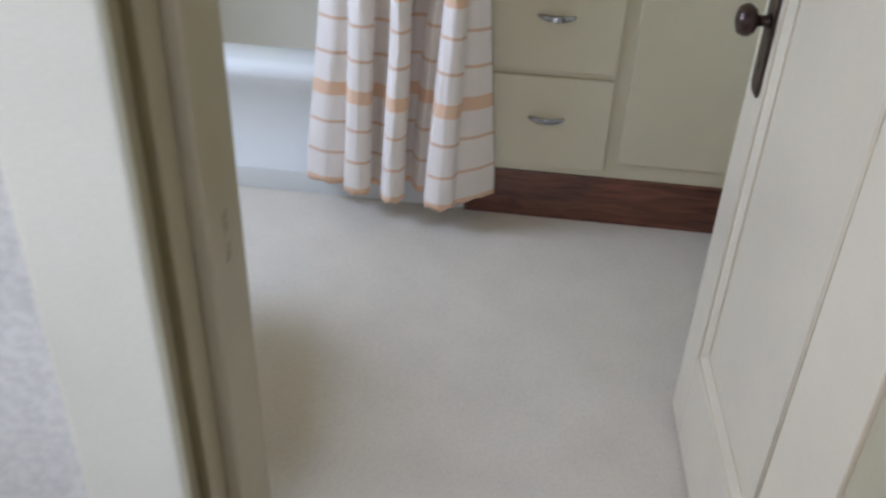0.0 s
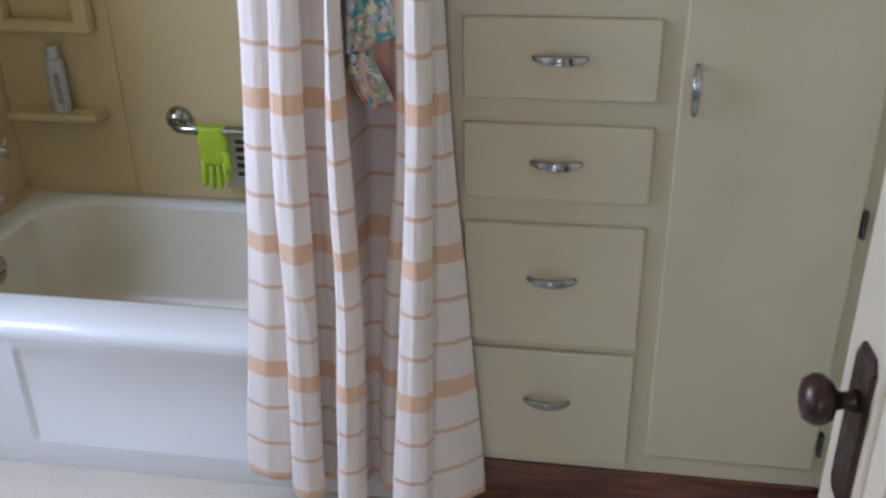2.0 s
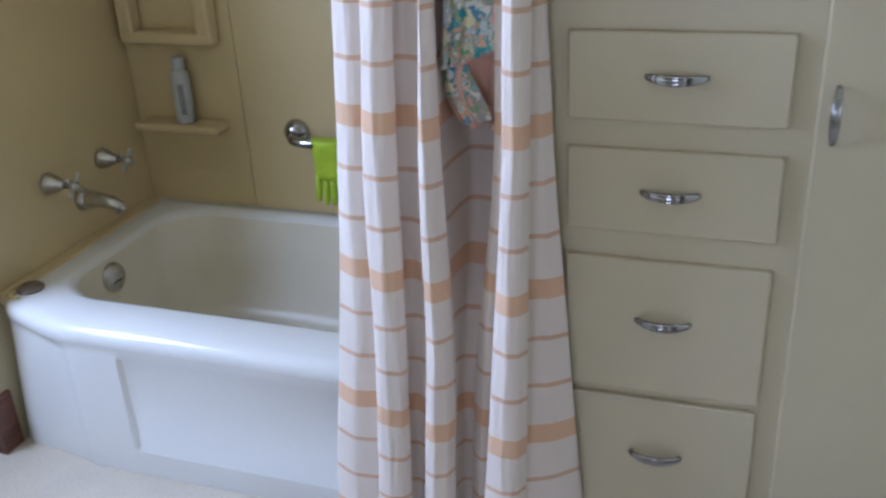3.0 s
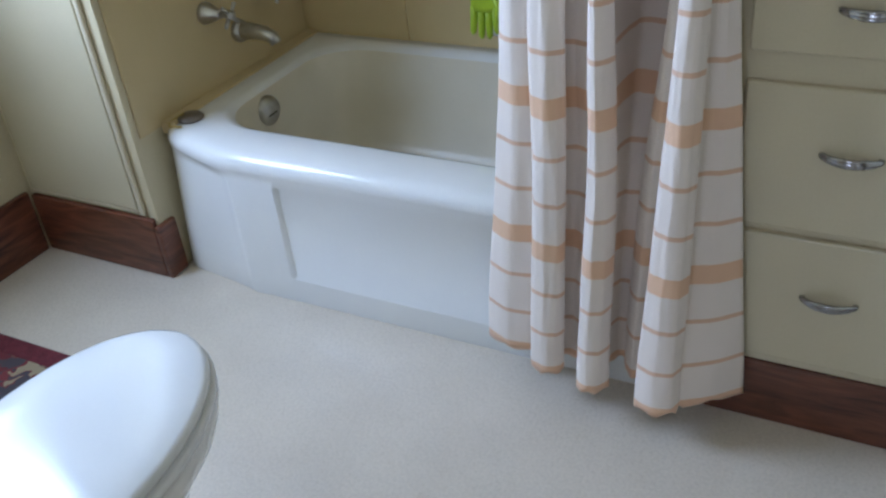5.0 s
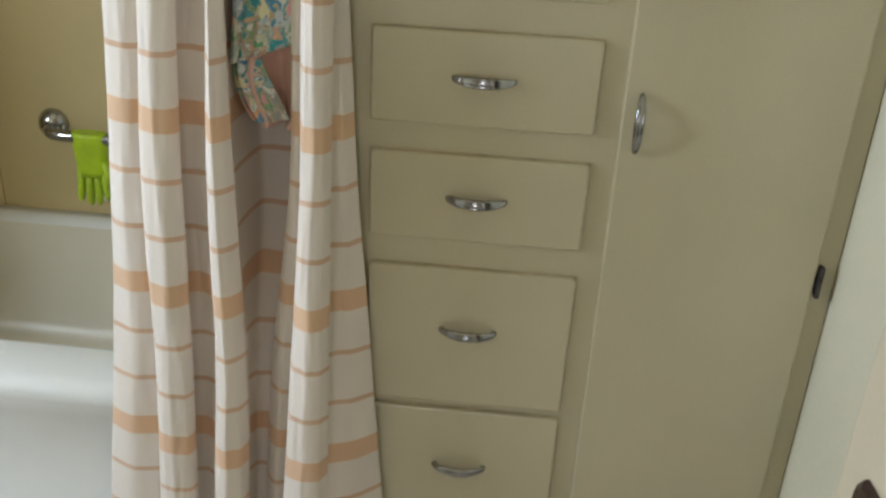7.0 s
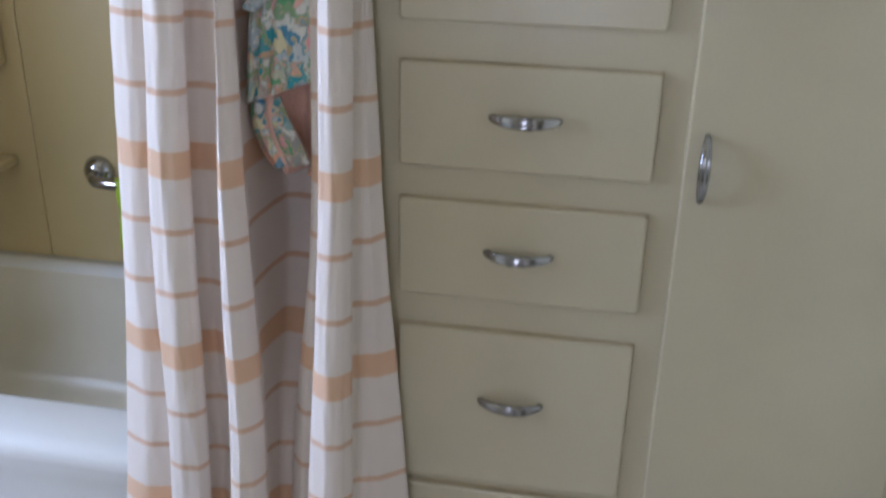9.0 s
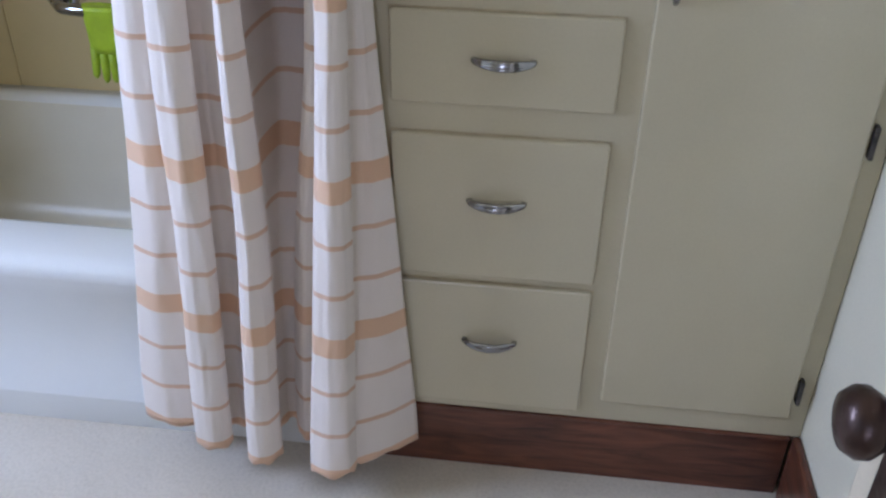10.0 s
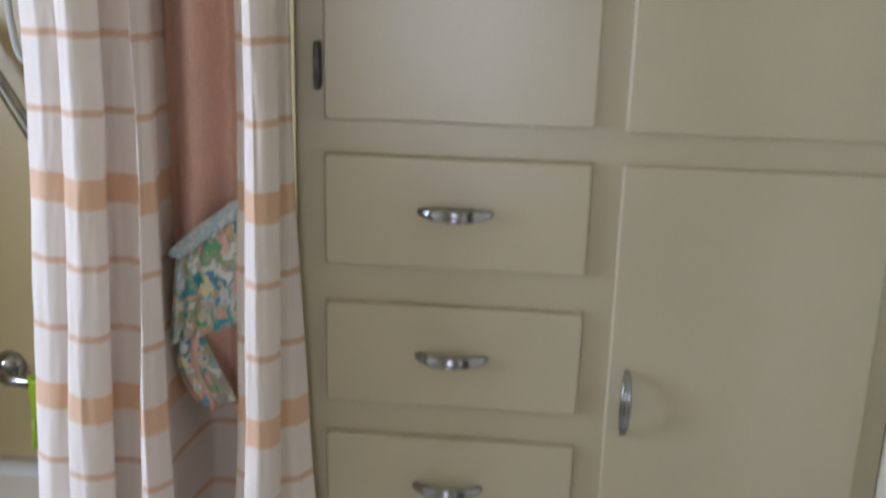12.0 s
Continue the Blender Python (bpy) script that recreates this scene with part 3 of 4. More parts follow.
dr = part("door", front(-0.383, -0.036, 0.211, 1.360), CABINET, cab, "tall cream cabinet door")
placed(part("handle", crescent(0.098, True), CHROME, dr, "bowed chrome handle", smooth=True), -0.357, -0.011, 1.03)
for z in (0.278, 0.783, 1.312):
    hinge(dr, -0.0285, z)
dr = part("door", front(DXL, DXR, 1.405, 2.30), CABINET, cab, "cream upper cabinet door")
hinge(dr, DXL - 0.008, 1.475, 0.056)
hinge(dr, DXL - 0.008, 2.2, 0.056)
dr = part("door", front(-0.383, -0.036, 1.402, 2.30), CABINET, cab, "cream upper cabinet door")
hinge(dr, -0.0285, 1.5)

# ---- bath ----
tub = group("bathtub", "white enamelled built-in bathtub with a panelled apron", "bathtub")
TX0, TX1, TY0, TY1, TZ = -2.262, CX0 - 0.002, 0.012, 0.798, 0.418
SH = (0.012, 0.012)


def with_front(loop, xs):
    """Puts points at xs on the straight front edge, between the two front corners."""
    n = 11
    a, z = loop[n - 1], loop[n]
    return loop[:n] + [Vector((x, a.y, a.z)) for x in xs] + loop[n:]


PX = -1.868                                     # where the sunk panel of the apron begins
outer = [(0.0, 0.003), (0.010, 0.0), (0.070, 0.0), (0.076, 0.0), (0.084, 0.0), (0.336, 0.0), (0.346, 0.0), (0.366, 0.0), (0.372, -0.003), (0.390, -0.004), (0.404, 0.002), (0.413, 0.012), (TZ, 0.028)]
loops = []
corner = [None] * 11
for z, i in outer:
    lp = with_front(rrect(TX0 + max(0, i), TX1, TY0 + i, TY1, ((0.262, 0.050 + 0.12 * z), SH, SH, SH), z), (TX0 + 0.315, PX - 0.006, PX, PX + 0.006, PX + 0.014, -1.4, -1.0, -0.86))
    if 0.08 < z < 0.34:
        for p in lp[14:19]:
            p.y += 0.008
    for k in range(11):
        a, v = lp[k], (0.0, 0.04, 0.12, 0.28, 0.45, 0.60, 0.74, 0.85, 0.92, 0.97, 1.0)[k]
        flat = Vector((lp[0].x + (lp[10].x - lp[0].x) * v, lp[0].y + (lp[10].y - lp[0].y) * v, a.z))
        corner[k] = a.lerp(flat - Vector((0, (0.0, 0.008, 0.009, 0.006, 0.002, 0.0, 0.0, 0.0, 0.001, 0.003, 0.003)[k], 0)), 0.95 if z < 0.35 else 0.55)
    loops.append(corner[:11] + lp[11:])
IX0, IX1, IY0, IY1 = -2.165, -0.93, 0.150, 0.735
R = (0.16, 0.14)
basin = []
inner = [(TZ, -0.012, 0.0), (TZ - 0.004, 0.0, 0.0), (TZ - 0.016, 0.010, 0.0), (TZ - 0.05, 0.018, 0.01), (0.22, 0.038, 0.05), (0.13, 0.062, 0.09), (0.095, 0.09, 0.12), (0.082, 0.14, 0.17)]
for z, i, e in inner:
    basin.append(with_front(rrect(IX0 + i, IX1 - i - e, IY0 + i, IY1 - i, (R, R, R, R), z), (-1.82, -1.75, -1.7, -1.65, -1.6, -1.55, -1.5, -1.45)))
rim = [with_front(rrect(IX0 + i, IX1 - i, IY0 + i, IY1 - i, (R, R, R, R), z), (-1.975, PX - 0.006, PX, PX + 0.006, PX + 0.014, -1.4, -1.18, -1.13)) for z, i, e in inner[:3]]
shell = part("shell", loft(loops + rim, (False, False)), ENAMEL, tub, smooth=True)
part("basin", loft(basin[2:], (False, True)), SHADEDENAMEL, tub, "enamel basin with warm shade in its colour", smooth=True)
part("ledge", box(AX + 0.0005, TX0 + 0.03, TY0 + 0.09, TY1 - 0.004, TZ - 0.030, TZ + 0.006, bevel=0.005, seg=3), SURROUND, tub, "cream caulked ledge at the wall")
ov = part("overflow_plate", turned([(0.001, 0.012), (0.022, 0.012), (0.040, 0.008), (0.044, 0.0), (0.044, -0.02)], 28, "x", (-2.143, 0.378, 0.346)), STEEL, tub, "round steel overflow plate", smooth=True)
part("slot", box(-2.132, -2.129, 0.358, 0.398, 0.336, 0.340, bevel=0.0008), OPENINGDARK, ov)
part("drain", turned([(0.036, 0.0), (0.034, 0.004), (0.02, 0.003), (0.001, 0.001)], 24, "z", (-1.85, 0.44, 0.083)), STEEL, tub, smooth=True)

# ---- moulded bath surround ----
sur = group("bath_surround", "cream moulded bath surround with a shelf and niche", "bath surround")
part("panel", box(AX + 0.0005, -1.905, 0.786, 0.7995, 0.412, 2.0, bevel=0.004), SURROUND, sur)
part("panel", box(-1.9046, CX0 - 0.001, 0.788, 0.7995, 0.412, 2.0, bevel=0.004), SURROUND, sur)
part("panel", box(AX + 0.0005, AX + 0.008, 0.02, 0.7858, 0.412, 2.0, bevel=0.003), SURROUND, sur)
part("shelf", box(-2.235, -1.955, 0.705, 0.7855, 0.668, 0.690, bevel=0.008, seg=4), SURROUND, sur, "rounded moulded shelf")
bm = box(-2.250, -1.945, 0.735, 0.7855, 0.920, 0.955, bevel=0.010, seg=4)
add_box(bm, -2.250, -2.200, 0.735, 0.7855, 0.945, 1.24, bevel=0.010, seg=4)
add_box(bm, -1.992, -1.945, 0.735, 0.7855, 0.945, 1.24, bevel=0.010, seg=4)
add_box(bm, -2.250, -1.945, 0.735, 0.7855, 1.21, 1.245, bevel=0.010, seg=4)
part("niche", bm, SURROUND, sur, "raised rounded niche frame")

bot = group("spray_bottle", "grey and white plastic bottle on the bath shelf", "bottle", (-2.075, 0.745, 0.690))
part("body", turned([(0.026, 0.0), (0.028, 0.006), (0.028, 0.13), (0.025, 0.148), (0.016, 0.16)], 24), BOTTLE, bot, smooth=True)
part("cap", turned([(0.016, 0.158), (0.019, 0.165), (0.019, 0.19), (0.010, 0.196)], 20), BOTTLE, bot, "grey cap", smooth=True)
# darker grey strip right of the middle of the bottle's front
part("grey_strip", box(0.004, 0.020, -0.0272, -0.0200, 0.03, 0.12, bevel=0.0004), STRIPGREY, bot)

# ---- taps ----


def tap(y, z):
    g = group("faucet_handle", "brushed metal cross-handle bath tap on the wall", "tap", (AX + 0.008, y, z), family="bath taps")
    part("escutcheon", turned([(0.029, 0.0), (0.031, 0.004), (0.029, 0.012), (0.022, 0.032), (0.014, 0.048), (0.011, 0.058)], 26, "x"), STEEL, g, smooth=True)
    part("stem", turned([(0.010, 0.056), (0.008, 0.076), (0.012, 0.080), (0.012, 0.098), (0.004, 0.103)], 18, "x"), STEEL, g, smooth=True)
    for k in range(4):
        a = radians(45 + 90 * k)
        c, s = math.cos(a), math.sin(a)
        part("spoke", tube([(0.089, 0.008 * c, 0.008 * s), (0.089, 0.026 * c, 0.026 * s), (0.089, 0.036 * c, 0.036 * s), (0.089, 0.039 * c, 0.039 * s)], [0.0045, 0.0058, 0.0062, 0.003], 10), STEEL, g, smooth=True)


tap(0.580, 0.622)
tap(0.352, 0.630)
sp = group("bath_spout", "brushed metal bath spout over the tub", "spout", (AX + 0.008, 0.469, 0.537))
part("flange", turned([(0.031, 0.0), (0.032, 0.006), (0.029, 0.016), (0.023, 0.024)], 26, "x"), STEEL, sp, smooth=True)
part("body", tube([(0.0, 0, 0.0), (0.03, 0, 0.002), (0.065, 0, 0.003), (0.098, 0, -0.001), (0.120, 0, -0.010), (0.129, 0, -0.026)], [0.026, 0.024, 0.021, 0.020, 0.018, 0.016], 20), STEEL, sp, smooth=True)

gb1 = group("grab_bar", "polished metal grab bar on the bath wall", "grab bar", family="grab bars")
part("flange", turned([(0.040, 0.0), (0.040, -0.006), (0.034, -0.020), (0.018, -0.034)], 28, "y", (-1.735, 0.789, 0.665)), CHROME, gb1, smooth=True)
part("bar", tube(spline([(-1.735, 0.775, 0.665), (-1.722, 0.735, 0.660), (-1.69, 0.722, 0.657), (-1.60, 0.720, 0.656), (-1.30, 0.720, 0.656), (-1.21, 0.722, 0.657), (-1.18, 0.735, 0.66), (-1.166, 0.775, 0.665)], 6), 0.0155, 16), CHROME, gb1, smooth=True)
part("flange", turned([(0.040, 0.0), (0.040, -0.006), (0.034, -0.020), (0.018, -0.034)], 28, "y", (-1.166, 0.789, 0.665)), CHROME, gb1, smooth=True)

# rubber glove folded over the bar
gl = group("rubber_glove", "lime green rubber glove hung over the grab bar", "glove")
loops = []
for z, w, d in ((0.672, 0.044, 0.013), (0.674, 0.045, 0.018), (0.66, 0.046, 0.019), (0.63, 0.046, 0.015), (0.60, 0.043, 0.015), (0.572, 0.042, 0.015), (0.555, 0.041, 0.013)):
    loops.append([Vector((-1.610 + w * math.cos(a) * (1 + 0.04 * math.sin(3 * a)), 0.715 + d * math.sin(a), z)) for a in (2 * math.pi * i / 24 for i in range(24))])
part("palm", loft(loops, (True, True)), GLOVE, gl, smooth=True)
for i, (dx, ln, lean) in enumerate(((-0.032, 0.062, -0.004), (-0.011, 0.072, 0.0), (0.010, 0.070, 0.003), (0.030, 0.055, 0.006))):
    x = -1.610 + dx
    part("finger", tube([(x, 0.715, 0.568), (x + lean * 0.5, 0.712, 0.56 - ln * 0.5), (x + lean, 0.708, 0.56 - ln), (x + lean, 0.708, 0.55 - ln)], [0.0105, 0.0105, 0.009, 0.004], 12), GLOVE, gl, smooth=True)
part("thumb", tube([(-1.572, 0.708, 0.60), (-1.562, 0.700, 0.57), (-1.560, 0.698, 0.545)], [0.012, 0.010, 0.005], 12), GLOVE, gl, smooth=True)

pk = group("soap_packet", "white packet with dark print behind the glove", "packet")
part("card", box(-1.625, -1.505, 0.770, 0.787, 0.462, 0.625, bevel=0.004), PAPERWHITE, pk)
for i in range(5):
    part("print_bar", box(-1.565, -1.512, 0.7685, 0.7702, 0.50 + i * 0.025, 0.512 + i * 0.025 + 0.004 * (i % 2), bevel=0.0005), PAPERDARK, pk)

st = group("bath_stopper", "grey-brown rubber bath stopper on the tub corner", "stopper", (-2.215, 0.15, 0.418))
part("disc", turned([(0.034, 0.0), (0.036, 0.004), (0.031, 0.010), (0.010, 0.011)], 22), STOPPER, st, smooth=True)
part("chain", tube(spline([(-0.02, 0.0, 0.013), (-0.035, -0.035, 0.004), (-0.02, -0.06, 0.004), (0.015, -0.055, 0.004)], 5), 0.0025, 8), BRASS, st, "tarnished brass chain", smooth=True)

# ---- shower curtain ----
rod = group("curtain_rod", "chrome shower curtain rod above the bath", "rod")
part("bar", tube([(AX + 0.002, -0.03, 1.97), (-1.5, -0.03, 1.97), (CX0 + 0.02, -0.03, 1.97), (-0.72, -0.03, 1.97), (-0.70, -0.02, 1.97), (-0.70, -0.001, 1.97)], 0.0125, 14), CHROME, rod, smooth=True)

# where the folds stand along the rod at four heights: outer edge, three front pleats and the panels between them, and the flared end
FOLD_Z = (0.10, 0.55, 0.90, 1.40)
FOLDS = {"end": (-1.297, -1.243, -1.214, -1.182), "b0": (-1.170, -1.146, -1.142, -1.110), "b1": (-1.092, -1.074, -1.073, -1.053),
         "d0": (-1.060, -1.030, -1.030, -1.002), "d1": (-0.986, -0.972, -0.982, -0.985), "m": (-0.976, -0.950, -0.905, -0.893),
         "e0": (-0.931, -0.897, -0.876, -0.864), "e1": (-0.836, -0.827, -0.822, -0.817), "f": (-0.727, -0.762, -0.796, -0.817)}


def eased(table, z):
    return sum(float(np.interp(z + d, FOLD_Z, table)) for d in (-0.12, -0.06, 0.0, 0.06, 0.12)) / 5


def pleats(z, per=8, crisp=0.5):
    """The folded line of the cloth at height z, between round folds and sharp creases."""
    k = {n: eased(v, z) for n, v in FOLDS.items()}
    t = min(1.0, max(0.0, (z - 0.44) / 0.46))
    back = -0.004 + 0.115 * t * t * (3 - 2 * t)            # the slack between two pleats hangs back over the rim
    g = min(1.0, max(0.0, (z - 0.15) / 0.5))               # the flared end folds back behind the last pleat higher up
    out = 1.0 - 0.28 * min(1.0, max(0.0, (z - 0.1) / 1.3))
    ends = [(k["end"], -0.012), (k["end"] + 0.008, -0.034), ((k["end"] + k["b0"]) / 2, -0.056), (k["b0"] - 0.010, -0.050), (k["b0"] + 0.006, -0.036),
            (k["b0"] - 0.001, -0.072), (k["b0"] + 0.012, -0.098), ((k["b0"] + k["b1"]) / 2, -0.110), (k["b1"] - 0.010, -0.103), (k["b1"], -0.082), (k["b1"] - 0.018, -0.042),
            (k["b1"] + 0.004, -0.034), (k["d0"] - 0.012, -0.046), (k["d0"] + 0.008, -0.042), (k["d0"], -0.086), (k["d0"] + 0.012, -0.124),
            ((k["d0"] + k["d1"]) / 2, -0.138), (k["d1"] - 0.011, -0.126), (k["d1"], -0.098), (k["d1"] - 0.022, -0.034)]
    slack = [(k["d1"] - 0.012, back), ((k["d1"] + k["m"]) / 2 + 0.004, back + 0.002), (k["m"] - 0.002, back - 0.012 * (1 - t))]
    rest = [(k["m"] + 0.004, -0.034), ((k["m"] + k["e0"]) / 2 + 0.002, -0.058), (k["e0"] + 0.012, -0.050), (k["e0"], -0.094), (k["e0"] + 0.011, -0.137),
            ((k["e0"] + k["e1"]) / 2, -0.152), (k["e1"] - 0.010, -0.144), (k["e1"], -0.120), (k["e1"] - 0.013 * g, -0.114 + 0.040 * g), (k["e1"] + 0.003, -0.110 + 0.048 * g), ((k["e1"] + k["f"]) / 2, -0.078 + 0.024 * g), (k["f"], -0.030)]
    ps = [Vector((x, y * out, 0)) for x, y in ends] + [Vector((x, y, 0)) for x, y in slack] + [Vector((x, y * out, 0)) for x, y in rest]
    soft = spline(ps, per)
    last = len(ps) - 2
    straight = [ps[min(i // per, last)].lerp(ps[min(i // per, last) + 1], i / per - min(i // per, last)) for i in range(len(soft))]
    return [a.lerp(b, crisp) for a, b in zip(soft, straight)]


def curtain():
    zb, zt2, m = 0.085, 1.955, 150
    bm = bmesh.new()
    uvl = bm.loops.layers.uv.new("cloth")
    rows, low = [], pleats(zb)
    for r in range(m + 1):
        z = zb + (zt2 - zb) * r / m
        row = []
        for i, a in enumerate(pleats(z)):
            free = min(1.0, (z - zb) * 4)
            y = a.y + 0.004 * noise.noise(Vector((a.x * 9, z * 2.2, 3.1))) * free + 0.0026 * noise.noise(Vector((i * 0.16, z * 6.0, 1.7))) + 0.0014 * noise.noise(Vector((i * 0.4, z * 21.0, 4.0)))
            x = a.x + 0.003 * noise.noise(Vector((i * 0.13, z * 3.0, 9.0)))
            hem = 0.0
            if r == 0:
                hem = 0.006 * math.sin(i * 0.55) + 0.005 * noise.noise(Vector((i * 0.21, 0.0, 5.0))) + (0.010 * abs(math.sin(i * 0.33)) if i > len(low) - 46 else 0.0)
            row.append((bm.verts.new((x, y, z + hem * 0.6)), i))
        rows.append(row)
    length = [0.0]
    for a, b in zip(low, low[1:]):
        length.append(length[-1] + (b - a).length)
    for r in range(m):
        for i in range(len(low) - 1):
            q = [rows[r][i], rows[r][i + 1], rows[r + 1][i + 1], rows[r + 1][i]]
            f = bm.faces.new([v for v, _ in q])
            for lp, (v, j) in zip(f.loops, q):
                lp[uvl].uv = (length[j], max(0.0, v.co.z - zb) + 0.0005 + 0.003 * noise.noise(Vector((j * 0.07, v.co.z * 5.0, 8.0))) * min(1.0, (v.co.z - zb + 0.01) * 12))
    return bm


ct = group("shower_curtain", "white cotton shower curtain with peach stripes, drawn aside", "curtain")
cl = part("cloth", curtain(), CLOTH, ct, smooth=True)
sol = cl.modifiers.new("thickness", "SOLIDIFY")
sol.thickness, sol.offset = 0.0016, 0.0
for k in range(6):
    x = -1.13 + 0.062 * k
    part("ring", tube([(x, -0.03 + 0.020 * math.sin(a), 1.965 + 0.022 * math.cos(a)) for a in (2 * math.pi * i / 16 for i in range(17))], 0.002, 8), CHROME, ct, smooth=True)

# pink towel with a flowered border, hung behind the curtain
tw = group("bath_towel", "pink towel with a flowered border hung behind the curtain", "towel")


def hanging(bounds, y, folds, depth, n=26, per=5):
    """A cloth between left and right bounds given as (z, left, right), with upright folds."""
    left = spline([(a, 0, z) for z, a, _ in bounds], per)
    right = spline([(b, 0, z) for z, _, b in bounds], per)
    rows = []
    for a, b in zip(left, right):
        row = []
        for i in range(n + 1):
            u = i / n
            x = a.x + (b.x - a.x) * u
            w = depth * math.sin(folds * u * 6.283 + 0.6 * a.z) + 0.3 * depth * noise.noise(Vector((x * 30, a.z * 4, 1.0)))
            row.append(Vector((x, y + w, a.z + (b.z - a.z) * u)))
        rows.append(row)
    return loft(rows, closed=False)


t1 = part("cloth", hanging([(1.95, -0.992, -0.868), (1.6, -1.000, -0.868), (1.3, -1.008, -0.870), (1.15, -1.012, -0.876), (1.06, -1.012, -0.884), (1.0, -0.988, -0.892), (0.975, -0.970, -0.905)], 0.012, 1.75, 0.022, 60), PINK, tw, smooth=True)


def flap(left, right, y, pleats, depth, n=40, per=6):
    """A cloth between two edges given as (x, z) points, pleated towards its left edge."""
    le = spline([(x, 0, z) for x, z in left], per)
    ri = spline([(x, 0, z) for x, z in right], per)
    rows = []
    for j, (a, b) in enumerate(zip(le, ri)):
        v = j / (len(le) - 1)
        row = []
        for i in range(n + 1):
            u = i / n
            w = depth * (0.25 + 0.75 * v) * (1 - 0.8 * u) * math.sin(pleats * u ** 0.7 * 6.283)
            row.append(Vector((a.x + (b.x - a.x) * u, y + w, a.z + (b.z - a.z) * u)))
        rows.append(row)
    return loft(rows, closed=False)


t2 = part("border", flap([(-0.897, 1.285), (-0.938, 1.254), (-0.976, 1.222), (-0.988, 1.15), (-0.995, 1.082)], [(-0.882, 1.288), (-0.882, 1.27), (-0.882, 1.24), (-0.884, 1.17), (-0.891, 1.120)], -0.026, 5.0, 0.007), FLORAL, tw, "flowered border in teal, coral and green", smooth=True)
t4 = part("border_fold", flap([(-0.992, 1.082), (-0.994, 1.050), (-0.980, 1.010), (-0.964, 0.984)], [(-0.950, 1.090), (-0.938, 1.058), (-0.920, 1.022), (-0.908, 0.992)], -0.010, 2.5, 0.007), FLORAL, tw, "folded under end of the flowered border", smooth=True)
t3 = part("edging", hanging([(1.296, -0.895, -0.882), (1.278, -0.918, -0.884), (1.25, -0.955, -0.922), (1.222, -0.986, -0.958), (1.212, -0.988, -0.972)], -0.034, 1.0, 0.002, 8), material("white_blue_edging", (0.70, 0.70, 0.66), 0.9, second=(0.30, 0.45, 0.50), scale=140.0), tw, "white and blue edging", smooth=True)
for ob in (t1, t2, t3, t4):
    sol = ob.modifiers.new("thickness", "SOLIDIFY")
    sol.thickness, sol.offset = 0.003, 0.0

# ---- rail and hose behind the curtain ----
gb2 = group("grab_bar", "polished metal grab bar set aslant on the bath wall", "grab bar", family="grab bars")
A, B = Vector((-1.765, 0.79, 1.545)), Vector((-1.500, 0.79, 1.085))
off = Vector((0, -0.062, 0))
part("bar", tube(spline([A, A + off * 0.6, A + off + (B - A) * 0.05, A + off + (B - A) * 0.5, A + off + (B - A) * 0.95, B + off * 0.6, B], 6), 0.016, 16), CHROME, gb2, smooth=True)
for q in (A, B):
    part("flange", turned([(0.040, 0.0), (0.040, -0.006), (0.034, -0.020), (0.018, -0.034)], 28, "y", q), CHROME, gb2, smooth=True)
hose = group("shower_hose", "white plastic shower hose looped on the bath wall", "hose")
part("loop", tube(spline([(-1.640, 0.775, 1.80), (-1.632, 0.745, 1.65), (-1.625, 0.74, 1.50), (-1.615, 0.74, 1.425), (-1.600, 0.74, 1.405), (-1.586, 0.74, 1.43), (-1.580, 0.745, 1.52), (-1.578, 0.76, 1.70), (-1.578, 0.785, 1.80)], 8), 0.008, 12), PAPERWHITE, hose, smooth=True)
part("bracket", box(-1.66, -1.56, 0.765, 0.7895, 1.78, 1.83, bevel=0.008, seg=3), PAPERWHITE, hose)

# ---- toilet and rug ----
wc = group("toilet", "white ceramic toilet with its lid closed", "toilet", (-1.605, -0.90, 0.0), 4.0)


def egg(z, grow=0.0, front=0.315, back=-0.16, half=0.190, n=48, dy=0.0):
    pts = []
    for i in range(n):
        a = 2 * math.pi * i / n
        s, c = math.sin(a), math.cos(a)
        ry = (front + grow) if s > 0 else (-back + grow)
        k = 0.86 if s > 0 else 0.55
        x = (half + grow) * math.copysign(abs(c) ** (1.0 if s > 0 else 0.62), c)
        pts.append(Vector((x, dy + ry * math.copysign(abs(s) ** k, s) if s < 0 else dy + ry * s, z)))
    return pts


part("lid", loft([egg(0.402, -0.006), egg(0.405, -0.001), egg(0.412, 0.0), egg(0.419, -0.003), egg(0.423, -0.012), egg(0.4265, -0.05), egg(0.428, -0.10)], (True, True)), LIDPLASTIC, wc, "glossy white lid", smooth=True)
part("seat", loft([egg(0.380, 0.000), egg(0.384, 0.007), egg(0.395, 0.007), egg(0.400, 0.001)], (True, True)), LIDPLASTIC, wc, smooth=True)
part("bowl", loft([egg(0.378, -0.002), egg(0.36, 0.004), egg(0.33, -0.004), egg(0.27, -0.045), egg(0.20, -0.075, dy=-0.02), egg(0.12, -0.09, dy=-0.04), egg(0.05, -0.085, dy=-0.05), egg(0.0, -0.07, dy=-0.05)], (True, True)), CERAMIC, wc, smooth=True)
part("neck", box(-0.10, 0.10, -0.34, -0.10, 0.0, 0.36, bevel=0.03, seg=4), CERAMIC, wc, smooth=True)
part("tank", box(-0.23, 0.23, -0.503, -0.325, 0.37, 0.72, bevel=0.025, seg=4), CERAMIC, wc, smooth=True)
part("tank_lid", box(-0.24, 0.24, -0.506, -0.317, 0.722, 0.755, bevel=0.012, seg=3), CERAMIC, wc, smooth=True)
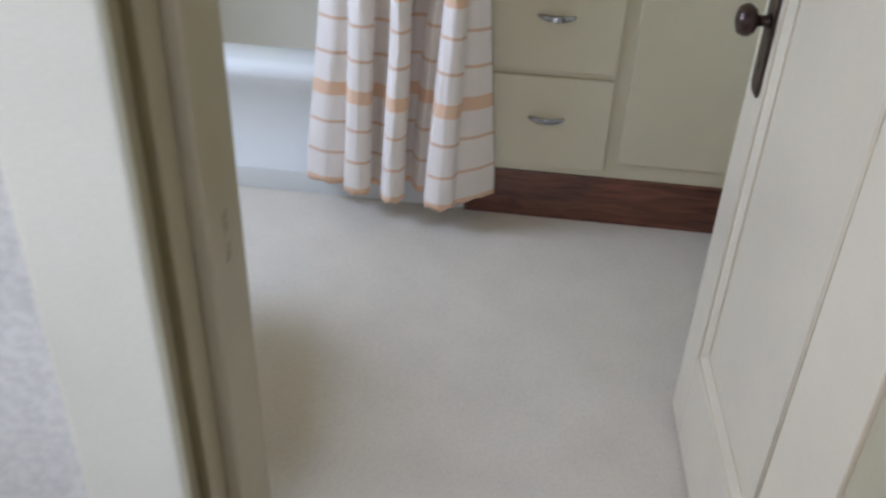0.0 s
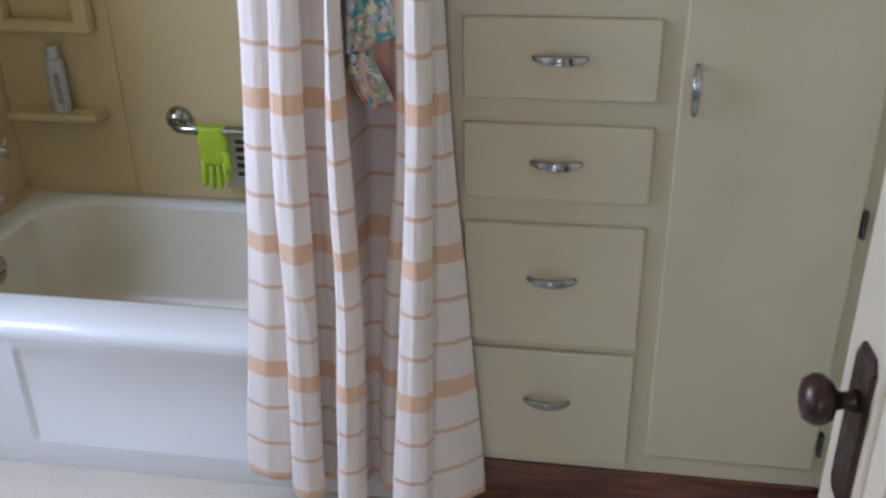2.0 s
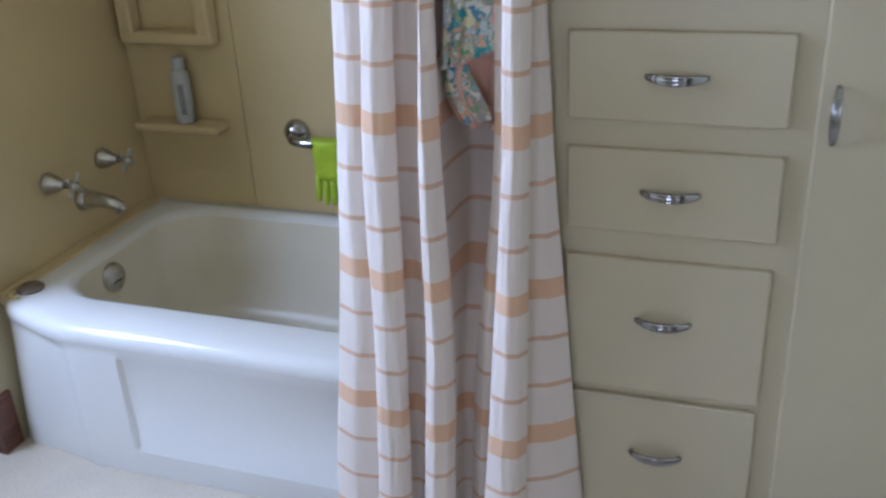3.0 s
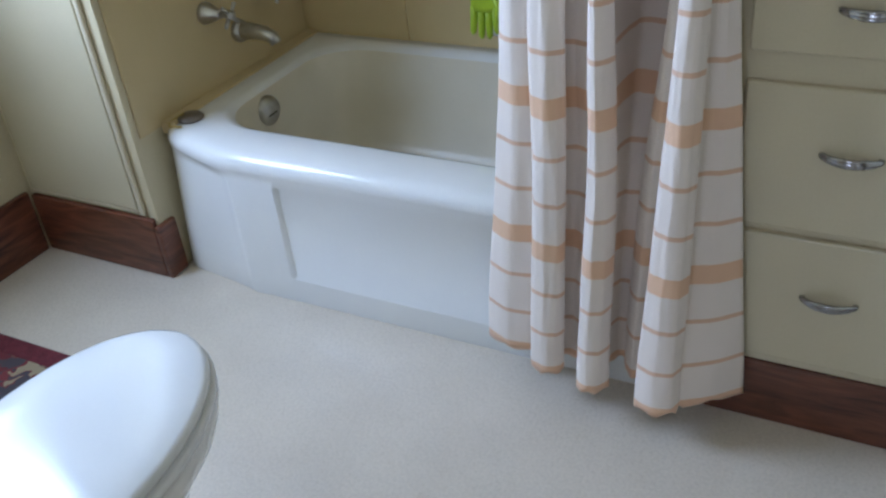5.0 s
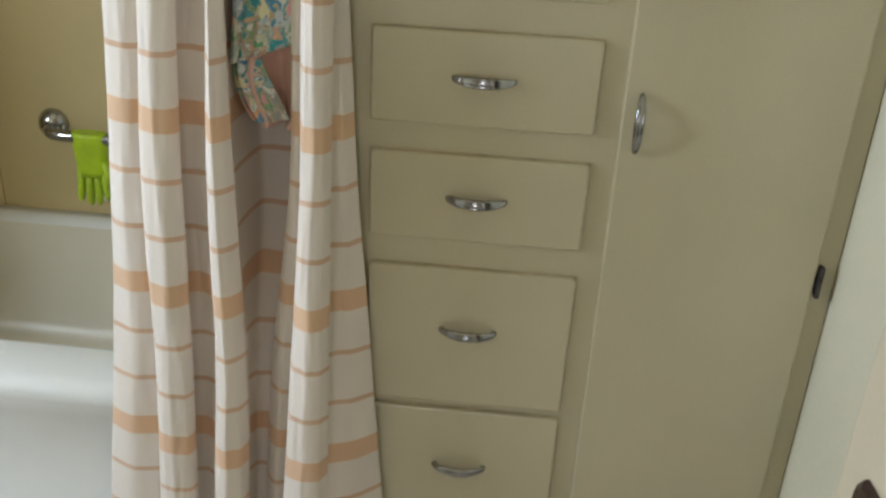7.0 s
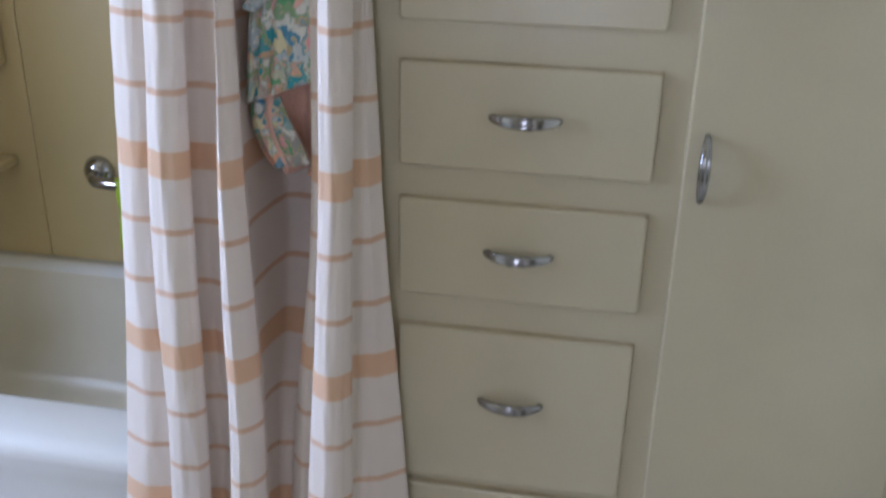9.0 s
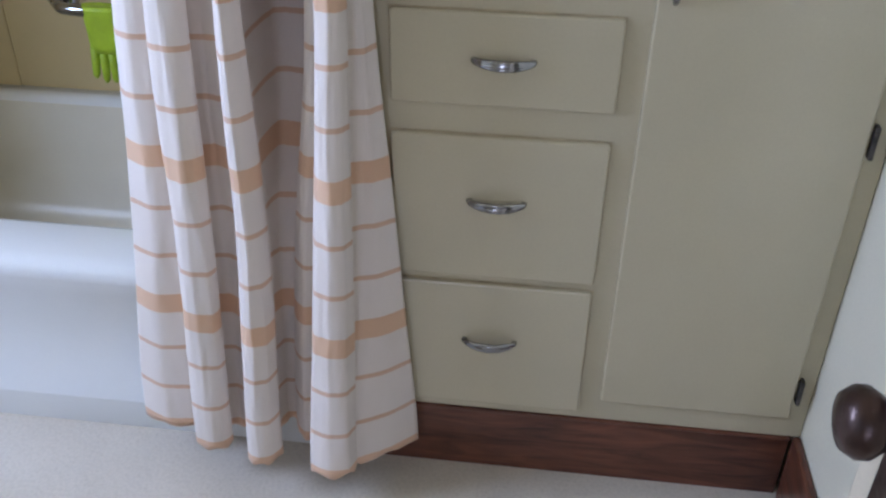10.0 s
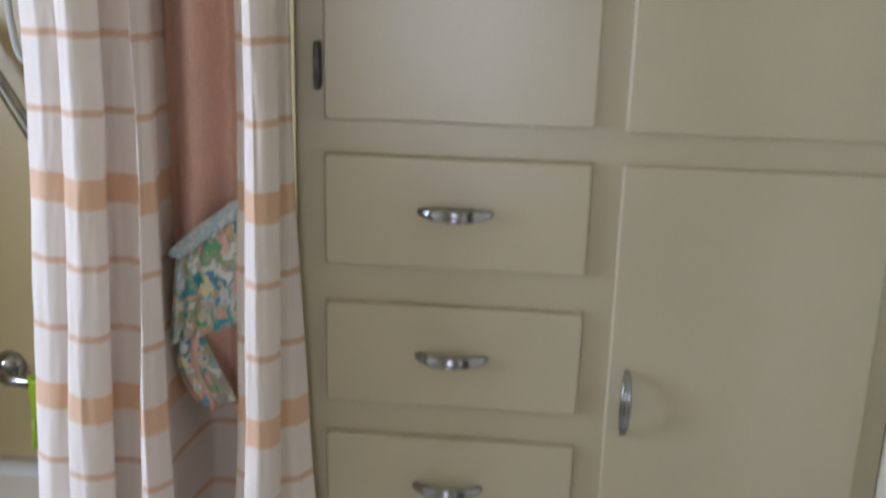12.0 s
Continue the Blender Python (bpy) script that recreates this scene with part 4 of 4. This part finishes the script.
for sx in (-0.075, 0.075):
    part("lid_hinge", turned([(0.016, 0.37), (0.016, 0.40), (0.012, 0.41)], 14, "z", (sx, -0.175, 0)), LIDPLASTIC, wc, smooth=True)

rug = group("bath_rug", "dark red patterned woven rug on the vinyl floor", "rug", (-2.33, -0.80, 0.0))
part("field", box(-0.33, 0.33, -0.36, 0.36, 0.0015, 0.009, bevel=0.002), RUGMAT, rug)
for a in ((-0.385, -0.3305, -0.415, 0.415), (0.3305, 0.385, -0.415, 0.415), (-0.33, 0.33, 0.3605, 0.415), (-0.33, 0.33, -0.415, -0.3605)):
    part("rug_border", box(*a, 0.0015, 0.0085, bevel=0.002), RUGEDGE, rug, "plain dark red border")

# ---- open door ----
door = group("door_1", "cream painted panelled door standing open into the bathroom", "door", (-0.214, -1.50, 0.0), 0.0, "structure")
door.matrix_world = pose(-0.2105, -1.565, 0.0, 0, 0, 92.8)
DW, DT = 0.80, 0.036                           # local x runs from the hinge to the free edge; local y+ is the face seen
SX0, SX1, RZ0, RZ1 = 0.225, DW - 0.105, 0.24, 1.90
part("stile", box(0.0, SX0, -DT, 0, 0.012, 2.03, bevel=0.003), DOORPAINT, door)
part("stile", box(SX1, DW, -DT, 0, 0.012, 2.03, bevel=0.003), DOORPAINT, door)
part("rail", box(SX0 + 0.0005, SX1 - 0.0005, -DT, 0, 0.012, RZ0, bevel=0.003), DOORPAINT, door)
part("rail", box(SX0 + 0.0005, SX1 - 0.0005, -DT, 0, RZ1, 2.03, bevel=0.003), DOORPAINT, door)
part("panel", box(SX0 - 0.006, SX1 + 0.006, -DT + 0.006, -0.0155, RZ0 - 0.006, RZ1 + 0.006), DOORPAINT, door)
rings = [[Vector((x, y, z)) for x, z in ((SX0 + o, RZ0 + o), (SX1 - o, RZ0 + o), (SX1 - o, RZ1 - o), (SX0 + o, RZ1 - o))]
         for o, y in ((0.0006, -0.018), (0.0006, -0.0014), (0.0040, -0.0014), (0.0046, -0.0046), (0.0130, -0.0064), (0.0270, -0.0118), (0.0310, -0.0122), (0.0316, -0.0162))]
part("moulding", loft(rings), DOORPAINT, door, "sloped moulding round the sunk panel")
for a in (SX0 - 0.0125, SX0 - 0.0045):
    part("bead", tube([(a, -0.0012, RZ0 - 0.01), (a, -0.0012, 1.0), (a, -0.0012, RZ1 + 0.01)], 0.0034, 10), DOORPAINT, door, "raised bead at the panel", smooth=True)
# flat dark strips stand in for shade and grime in the moulding's creases
part("quirk", box(SX0 - 0.0093, SX0 - 0.0077, -0.001, 0.0007, RZ0, RZ1), JOINT, door, "dark line of shade and grime between the beads")
part("quirk", box(SX0 - 0.0182, SX0 - 0.0166, -0.001, 0.0007, RZ0, RZ1), JOINT, door, "dark line of shade and grime between the beads")
KX, KZ = DW - 0.066, 0.948
outline = [(-0.017, 0.816), (0.017, 0.816), (0.026, 0.828), (0.026, 0.998), (0.017, 1.010), (-0.017, 1.010), (-0.026, 0.998), (-0.026, 0.828)]
pl = part("escutcheon", loft([[Vector((KX + x * k, y, 0.9135 + (z - 0.9135) * k)) for x, z in outline] for y, k in ((0.0005, 1.0), (0.0040, 1.0), (0.0062, 0.93))], (True, True)), BRONZE, door, "dark bronze lock plate")
part("keyhole", box(KX - 0.003, KX + 0.003, 0.0055, 0.0068, 0.862, 0.884, bevel=0.001), OPENINGDARK, pl)
part("knob", turned([(0.013, 0.005), (0.011, 0.010), (0.009, 0.018), (0.011, 0.026), (0.022, 0.031), (0.0275, 0.040), (0.0275, 0.048), (0.022, 0.057), (0.010, 0.061), (0.001, 0.062)], 28, "y", (KX, 0, KZ)), BRONZE, door, "round dark bronze knob", smooth=True)
part("knob", turned([(0.013, -DT - 0.0005), (0.010, -DT - 0.02), (0.022, -DT - 0.033), (0.027, -DT - 0.045), (0.020, -DT - 0.06), (0.001, -DT - 0.064)], 24, "y", (KX, 0, KZ)), BRONZE, door, smooth=True)
for z in (0.25, 1.05, 1.8):
    part("hinge", turned([(0.007, z - 0.045), (0.007, z + 0.045)], 12, "z", (-0.005, -0.012, 0)), TRIM, door)
